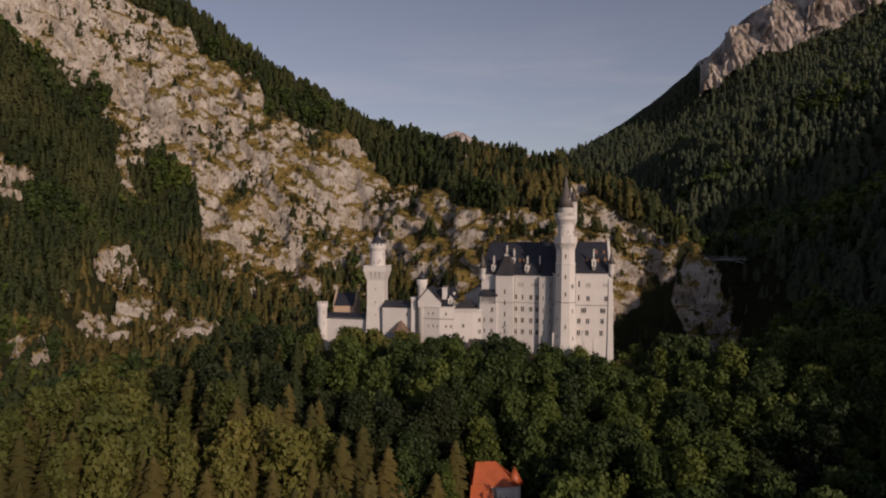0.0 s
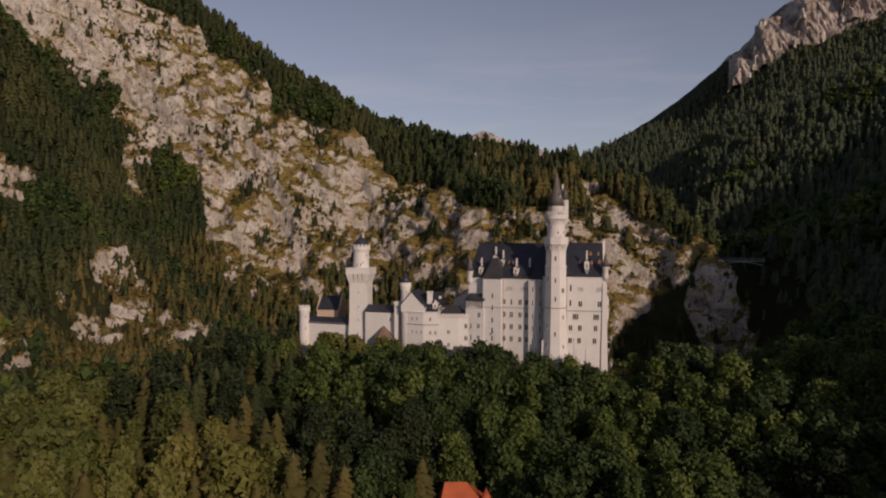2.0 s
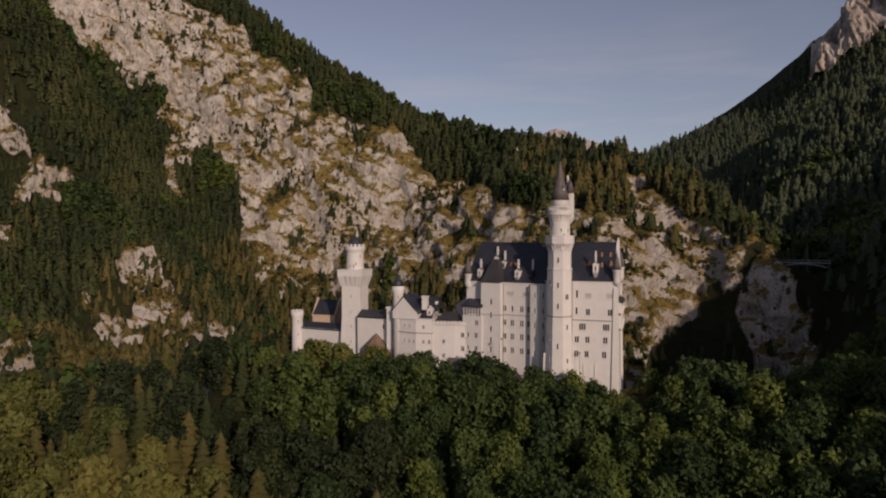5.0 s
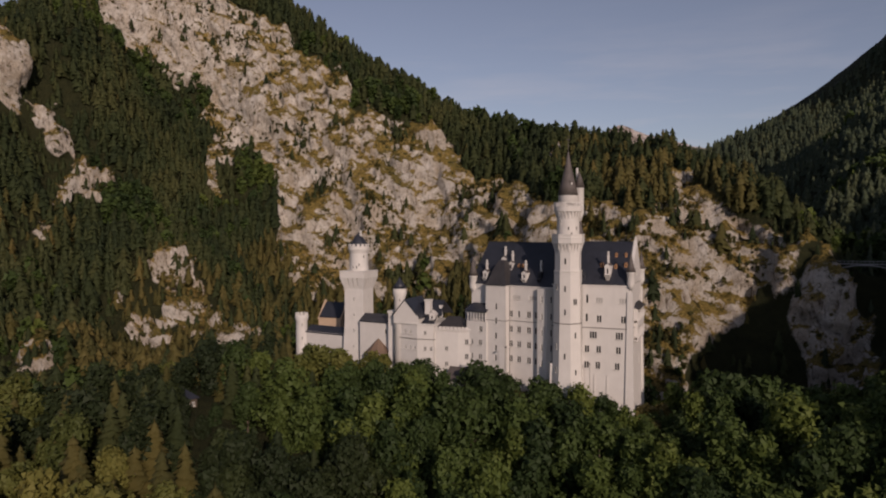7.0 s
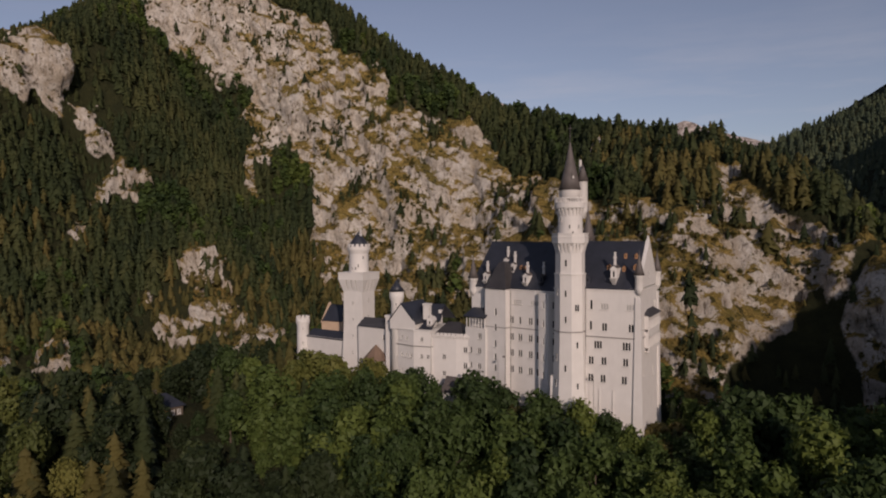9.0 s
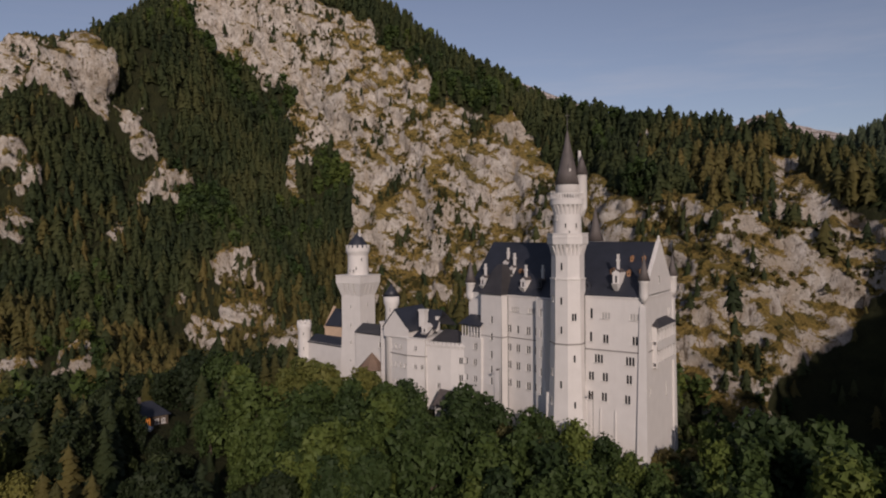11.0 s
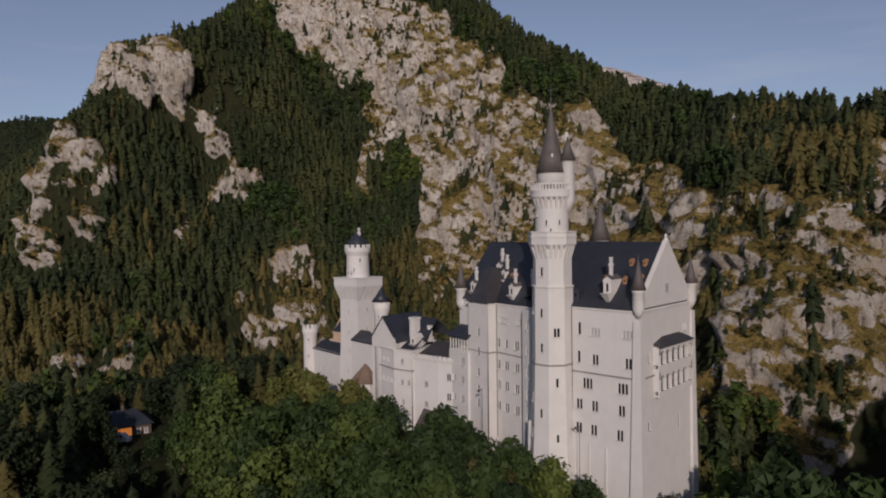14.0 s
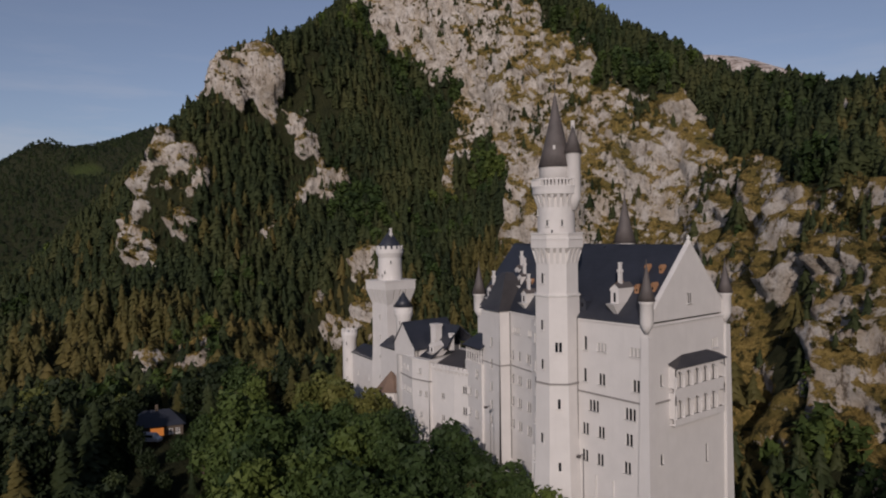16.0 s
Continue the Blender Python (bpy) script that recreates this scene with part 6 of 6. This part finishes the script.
def clear_of_buildings(x, y):
    """Where trees may stand: off the castle, the villa and the parking place."""
    ok = ~((x > -92) & (x < 27) & (y > 250.0 + np.clip(2 - x, 0, 42) * 0.10) & (y < 290))
    ok &= ~((x > 2) & (x < 26) & (y > 246.0) & (y < 252))
    ok &= ~((x > -92) & (x < -58) & (y > 258) & (y < 292))
    ok &= np.hypot(x + 13.5, y - 191) > 9.0
    ok &= ~((np.abs(x + 10) < 11) & (y > 148) & (y < 186))
    ok &= ~((x > -107) & (x < -85) & (y > 208) & (y < 227))
    return ok


rng = np.random.default_rng(7)
SPR_FAR = [spruce_skirts(s, n, 4, w, 26) for s, n, w in ((1, 5, 0.16), (2, 6, 0.20), (3, 6, 0.14), (4, 5, 0.23), (5, 6, 0.18), (6, 5, 0.26))]
SPR_NEAR = [spruce_crown(s, 24, 10) for s in (11, 12, 13, 14)]
BRD_FAR = [broad_crown(s, 120, 0.092) for s in (21, 22, 23)]
BRD_NEAR = [broad_crown(s, 2700, 0.026, w) for s, w in ((31, 1.0), (32, 0.85), (33, 1.15), (34, 0.75), (35, 1.0), (36, 0.9))]
TRUNKS_B = [trunk_shape(0, 0.75, 0.022, 5, s) for s in (1, 2)]
TRUNKS_S = [trunk_shape(0, 0.97, 0.016, 0, 3)]

# the woods below and round the castle
x, y = scatter(-150, 150, 152, 262, 6.8, rng)
ok = clear_of_buildings(x, y)
x, y = x[ok], y[ok]
z = ground(x, y) - 5.0
left = np.clip((-18 - x - (y - 190) * 0.9) / 55, 0.0, 0.55) * np.interp(y, [180, 205], [1.0, 0.25])
left = np.where((x < -66) & (y > 190), 0.6, left)
con = rng.uniform(0, 1, len(x)) < left
h = np.where(con, rng.uniform(13, 25, len(x)), rng.uniform(14, 26, len(x)))
cap = np.interp(x, [-95, -60, -45, -25, -10, 2, 20, 24, 34, 50], [74.5, 72, 71, 72, 71.5, 69, 68, 62, 62, 90])
h = np.where(y > 222, np.minimum(h, np.maximum(6.5, cap - z)), h)
h = np.where((x < -100) & (y > 205), np.minimum(h, 14.0), h)
h = np.where((x > -84) & (x < -46) & (y > 204) & (y < 222), np.minimum(h, 9.5), h)
h = np.where((x > -96) & (x < -66) & (y > 186) & (y <= 204), 24.0, h)
near = (y > 176) & (y < 246) & (np.abs(x - 10) < 100)
order = rng.uniform(0, 1, len(x))
for is_con, kind, crowns, trunks, mat, lab in ((False, "broadleaf_tree", BRD_NEAR, TRUNKS_B, M_BROAD, "dense green broadleaf tree on the wooded slope"),
                                               (True, "spruce_tree", SPR_NEAR, TRUNKS_S, M_RUSTY, "olive-brown spruce with drooping boughs on the slope")):
    sel = np.where((con == is_con) & near)[0][:300] if is_con else np.where((con == is_con) & near)[0]
    sel = sel[np.argsort(-y[sel])][:300]
    if is_con:
        # spruces near the inn take darker needles, for the shade there
        dark = sel[y[sel] > 188]
        sel_all, sel = sel, np.setdiff1d(sel, dark)
        single_trees(kind, crowns, trunks, x[dark], y[dark], z[dark], h[dark], rng, M_SPRUCE, "dark green spruce on the wooded slope", "trees below the castle", 1.15)
    else:
        tone = vnoise(x[sel] / 21, y[sel] / 21, x[sel] * 0 + 6.6)
        # left foreground trees get leaves coloured as sunlit
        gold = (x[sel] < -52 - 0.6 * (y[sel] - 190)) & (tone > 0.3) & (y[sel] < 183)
        # dark leaves: random trees, plus a zone by the inn painted as shaded
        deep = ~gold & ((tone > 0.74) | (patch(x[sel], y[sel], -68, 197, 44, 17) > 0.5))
        for who, leaves, words in ((gold, M_GOLD, "broadleaf tree with evening light painted into its golden-green leaves"), (deep, M_SHADY, "dark green broadleaf tree on the wooded slope, shade painted into its leaves")):
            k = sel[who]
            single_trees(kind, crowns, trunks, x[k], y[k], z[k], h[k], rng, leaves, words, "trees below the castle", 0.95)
        sel_all, sel = sel, sel[~gold & ~deep]
    single_trees(kind, crowns, trunks, x[sel], y[sel], z[sel], h[sel], rng, mat, lab, "trees below the castle", 0.95 if not is_con else 1.4)
    rest = np.setdiff1d(np.where(con == is_con)[0], sel_all)
    if is_con:
        woods("spruce_stand", "olive-brown spruces on the lower slope", SPR_NEAR[:2], x[rest], y[rest], z[rest], h[rest], rng, M_RUSTYS, 1.4)
    else:
        stand = [broad_crown(41, 1450, 0.033), broad_crown(42, 1450, 0.033, 0.85)]
        # the stand round the inn is coloured as if in shade
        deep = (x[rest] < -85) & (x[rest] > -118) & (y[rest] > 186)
        woods("shady_stand", "broadleaf woods round the inn, shade painted into the dark green leaves", stand, x[rest[deep]], y[rest[deep]], z[rest[deep]], h[rest[deep]], rng, M_SHADYS, 0.95)
        rest = rest[~deep]
        for k, name, words, leaves in ((rest[x[rest] > -40], "broadleaf_stand", "dense green broadleaf woods on the slope", M_BROADS), (rest[x[rest] <= -40], "golden_stand", "broadleaf woods with evening light painted into the golden-green leaves", M_GOLDS)):
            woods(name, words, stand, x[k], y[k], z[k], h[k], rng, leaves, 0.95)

# woods on the mountain, behind the castle and on the slopes
x, y = scatter(-520, 330, 140, 720, 4.6, rng)
r = rockiness(x, y)
inside = (x > -150) & (x < 150) & (y < 262)
thin = vnoise(x / 14, y / 14, x * 0 + 2.2)
keep = ~inside & clear_of_buildings(x, y) & ((r < 0.5) | ((r < 0.97) & (thin > 0.62)) | ((x < -175) & (y < 425) & (rng.uniform(0, 1, len(x)) < 0.35)))
grove = np.maximum(patch(x, y, -185, 530, 34, 16), np.maximum(patch(x, y, -318, 566, 26, 12), patch(x, y, -60, 500, 30, 14)))
keep |= ~inside & (r > 0.35) & (thin + 0.5 * rng.uniform(0, 1, len(x)) > 1.15 - 0.35 * grove)
keep &= (r > 0.2) | (vnoise(x / 8, y / 8, x * 0 + 9.0) > 0.14)
keep |= ~inside & (r > 0.35) & (x > -150) & (x < 40) & (y > 320) & (y < np.interp(x, [-150, -90, -30, 0, 40], [456, 456, 404, 386, 384])) & (thin > np.where(x < -40, 0.74, 0.6)) & clear_of_buildings(x, y)
keep &= (y > 235) | ((x < -150) & (rng.uniform(0, 1, len(x)) < 0.33))
keep &= ~((x > 22) & (x < 116) & (y > 335) & (y < 404)) | (rng.uniform(0, 1, len(x)) < 0.3)
keep &= (within(x, y, GRASS_SLOPE) < -1) | (rng.uniform(0, 1, len(x)) < 0.06)
keep &= (x < 190) | (rng.uniform(0, 1, len(x)) < 0.5)
keep &= y < np.interp(x, [-520, -318, -45, 20, 90, 120], [700, 650, 600, 560, 470, 760])
x, y, r = x[keep], y[keep], r[keep]
z = ground(x, y) - 0.6
h = (8.0 + 9.0 * vnoise(x / 11, y / 11, x * 0 + 4.0) + rng.uniform(-4, 4.5, len(x))) * np.where((r > 0.5) & ((y > 482) | (x < -150)), 0.6, 1.0)
below = np.max([within(x, y + 7, outline) for outline in CRAGS], axis=0)
h = np.where((below > -6) & (r < 0.5), 0.6 * h, h) * np.where((x > 22) & (x < 116) & (y > 335) & (y < 404), 0.5, 1.0) * np.where(patch(x, y, -208, 257, 24, 14) > 0.4, 0.4, 1.0)
pick = vnoise(x / 45, y / 45, x * 0 + 8.0) + rng.normal(0, 0.12, len(x))
dec = (pick > 0.80) | ((x > 60) & (y < 330) & (pick > 0.42))
ledge = (x > 24) & (x < 100) & (y < 335)
dec &= ~ledge | (pick > 0.64)
# brown needles low on the slope put the warm evening sun into colour
dry = ~dec & (pick < np.interp(z, [50, 80, 120, 160, 220], [0.60, 0.52, 0.30, 0.13, 0.05]) * np.interp(x, [-290, -225], [0.3, 1.0])) & (x < 60)
dry |= ~dec & (x > -160) & (x < 40) & (y > 300) & (y < 425) & (pick < 0.60)
by_gable = ~dec & ~dry & ledge
woods("ledge_spruces", "lit slim spruces below the gable", SPR_NEAR, x[by_gable], y[by_gable], z[by_gable], h[by_gable], rng, M_RUSTYS, 1.0)
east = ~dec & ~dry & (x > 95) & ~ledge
main = ~dec & ~dry & ~east & ~ledge
woods("mountain_woods", "dark spruce forest on the mountain", SPR_FAR, x[main], y[main], z[main], h[main], rng, M_SPRUCES, 1.15)
woods("gorge_woods", "spruces on the shaded side of the gorge, haze painted in as pale blue-green", SPR_FAR, x[east], y[east], z[east], h[east], rng, M_HAZYS, 1.1)
woods("dry_woods", "spruces and larches on the mountain, evening sun painted in as olive-brown", SPR_FAR, x[dry], y[dry], z[dry], h[dry], rng, M_RUSTYS, 1.1)
near_dec = dec & ledge
woods("ledge_woods", "green broadleaf trees below the gable", [broad_crown(43, 1250, 0.036), broad_crown(44, 1250, 0.036, 0.85)], x[near_dec], y[near_dec], z[near_dec], h[near_dec], rng, M_BROADS, 1.0)
dec &= ~ledge
woods("mixed_woods", "green broadleaf trees among the mountain spruces", BRD_FAR, x[dec], y[dec], z[dec], h[dec] * 0.85, rng, M_BROADS, 1.1)

# the wooded flank of the left peak
rng_left = np.random.default_rng(17)
x, y = scatter(-700, -520, 330, 500, 5.4, rng_left)
keep = (rockiness(x, y) < 0.5) | (rng_left.uniform(0, 1, len(x)) < 0.06)
crown = [(-440, -424, 350, 398, 60), (-416, -396, 392, 408, 30), (-618, -596, 436, 464, 36), (-480, -440, 380, 410, 40)]
x = np.r_[x[keep], np.concatenate([rng_left.uniform(a, b, n) for a, b, c, d, n in crown])]
y = np.r_[y[keep], np.concatenate([rng_left.uniform(c, d, n) for a, b, c, d, n in crown])]
h = rng_left.uniform(7, 14, len(x)) * np.where(np.hypot(x + 612, y - 450) < 45, 0.6, 1.0)
woods("peak_spruces", "dark spruces on the flank of the left peak", SPR_FAR, x, y, ground(x, y) - 0.6, h, rng_left, M_SPRUCES, 1.1)

# trees close before the foot of the palace
x = np.arange(-3.0, 24.0, 2.9) + rng.uniform(-0.9, 0.9, 10)
y = rng.uniform(241.5, 245.0, 10)
z = ground(x, y) - 3.0
tall = 67.0 + rng.uniform(-2.2, 0.6, 10) - z
for who, leaves, words in ((x < 4.2, M_RUSTY, "golden-brown broadleaf tree beside the stair tower"), (x >= 4.2, M_BROAD, "dense green broadleaf tree at the foot of the palace")):
    single_trees("broadleaf_tree", BRD_NEAR, TRUNKS_B, x[who], y[who], z[who], tall[who], rng, leaves, words, "trees below the castle", 0.85)

# trees added to shade the inn from the evening sun, leaves darkened too
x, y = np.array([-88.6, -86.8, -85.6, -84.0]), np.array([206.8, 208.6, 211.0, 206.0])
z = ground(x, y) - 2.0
single_trees("broadleaf_tree", BRD_NEAR, TRUNKS_B, x, y, z, np.array([14.5, 15.0, 13.5, 16.0]), rng_left, M_SHADY, "broadleaf tree beside the inn, shade painted into its dark green leaves", "trees below the castle", 0.8)

# golden shrubs at the foot of the gable and before the stair tower
x = np.r_[rng.uniform(24.5, 36, 34), rng.uniform(-3, 3, 8), rng.uniform(8, 22, 10)]
y = np.r_[rng.uniform(243, 263, 34), rng.uniform(246.5, 249.5, 8), rng.uniform(245.5, 248, 10)]
woods("golden_shrubs", "ochre and olive shrubs at the foot of the palace", [broad_crown(65, 420, 0.07), broad_crown(66, 420, 0.07)], x, y, ground(x, y) - 1.0, rng.uniform(4.0, 7.5, len(x)), rng, M_RUSTYS, 1.7)

# low bushes and small spruces on the ledges of the cliffs
clump = vnoise(*(CLIFF_SPOTS / 13).T) + 0.9 * fbm(*(CLIFF_SPOTS / 45).T, 2) + 0.25 * CLIFF_FLAT + rng.normal(0, 0.10, len(CLIFF_SPOTS))
clump = clump + -0.05 * patch(CLIFF_SPOTS[:, 0], CLIFF_SPOTS[:, 1], 18, 425, 40, 50) + 0.16 * ((CLIFF_SPOTS[:, 0] < -175) & (CLIFF_SPOTS[:, 1] < 425))
spot = CLIFF_SPOTS[(clump > 0.72) & (rng.uniform(0, 1, len(clump)) < 0.30)]
woods("cliff_bushes", "dark low bushes on the cliff ledges", [broad_crown(61, 36, 0.17), broad_crown(62, 36, 0.17)], spot[:, 0], spot[:, 1], spot[:, 2] - 0.5, rng.uniform(1.2, 3.4, len(spot)), rng, M_RUSTYS, 1.4)
spot = CLIFF_SPOTS[(clump > 0.80) & (rng.uniform(0, 1, len(clump)) < 0.07)]
woods("cliff_spruces", "small dark spruces on the cliff ledges", SPR_FAR, spot[:, 0], spot[:, 1], spot[:, 2] - 0.8, rng.uniform(4.0, 10.0, len(spot)), rng, M_SPRUCES, 1.1)

# far woods on the opposite mountain and the hills beyond
x, y = scatter(-60, 560, 560, 1060, 7.5, rng)
r = rockiness(x, y)
k = (r < 0.5) & (x > -60 + (y < 640) * 120)
x, y = x[k], y[k]
# these spruces carry the haze of distance in their colour
woods("far_woods", "spruce forest on the opposite mountain, haze painted in as pale blue-green", [spruce_skirts(51, 3, 4, 0.19), spruce_skirts(52, 3, 4, 0.22)], x, y, ground(x, y) - 1, rng.uniform(7, 15, len(x)), rng, M_HAZYS, 1.1)

# woods on the hills far to the side
x, y = scatter(-2050, -560, 180, 1100, 13.0, rng)
k = (rng.uniform(0, 1, len(x)) < 0.8) & (patch(x, y, -1570, 506, 60, 26) < 0.3) & (patch(x, y, -900, 310, 160, 30) < 0.5) & (y < 500 + (-560 - x) * 0.5)
x, y = x[k], y[k]
woods("hill_woods", "dark green woods on the far hills", [spruce_skirts(53, 2, 4, 0.34)], x, y, ground(x, y) - 2, rng.uniform(8, 13, len(x)), rng, M_SHADYS, 1.5)
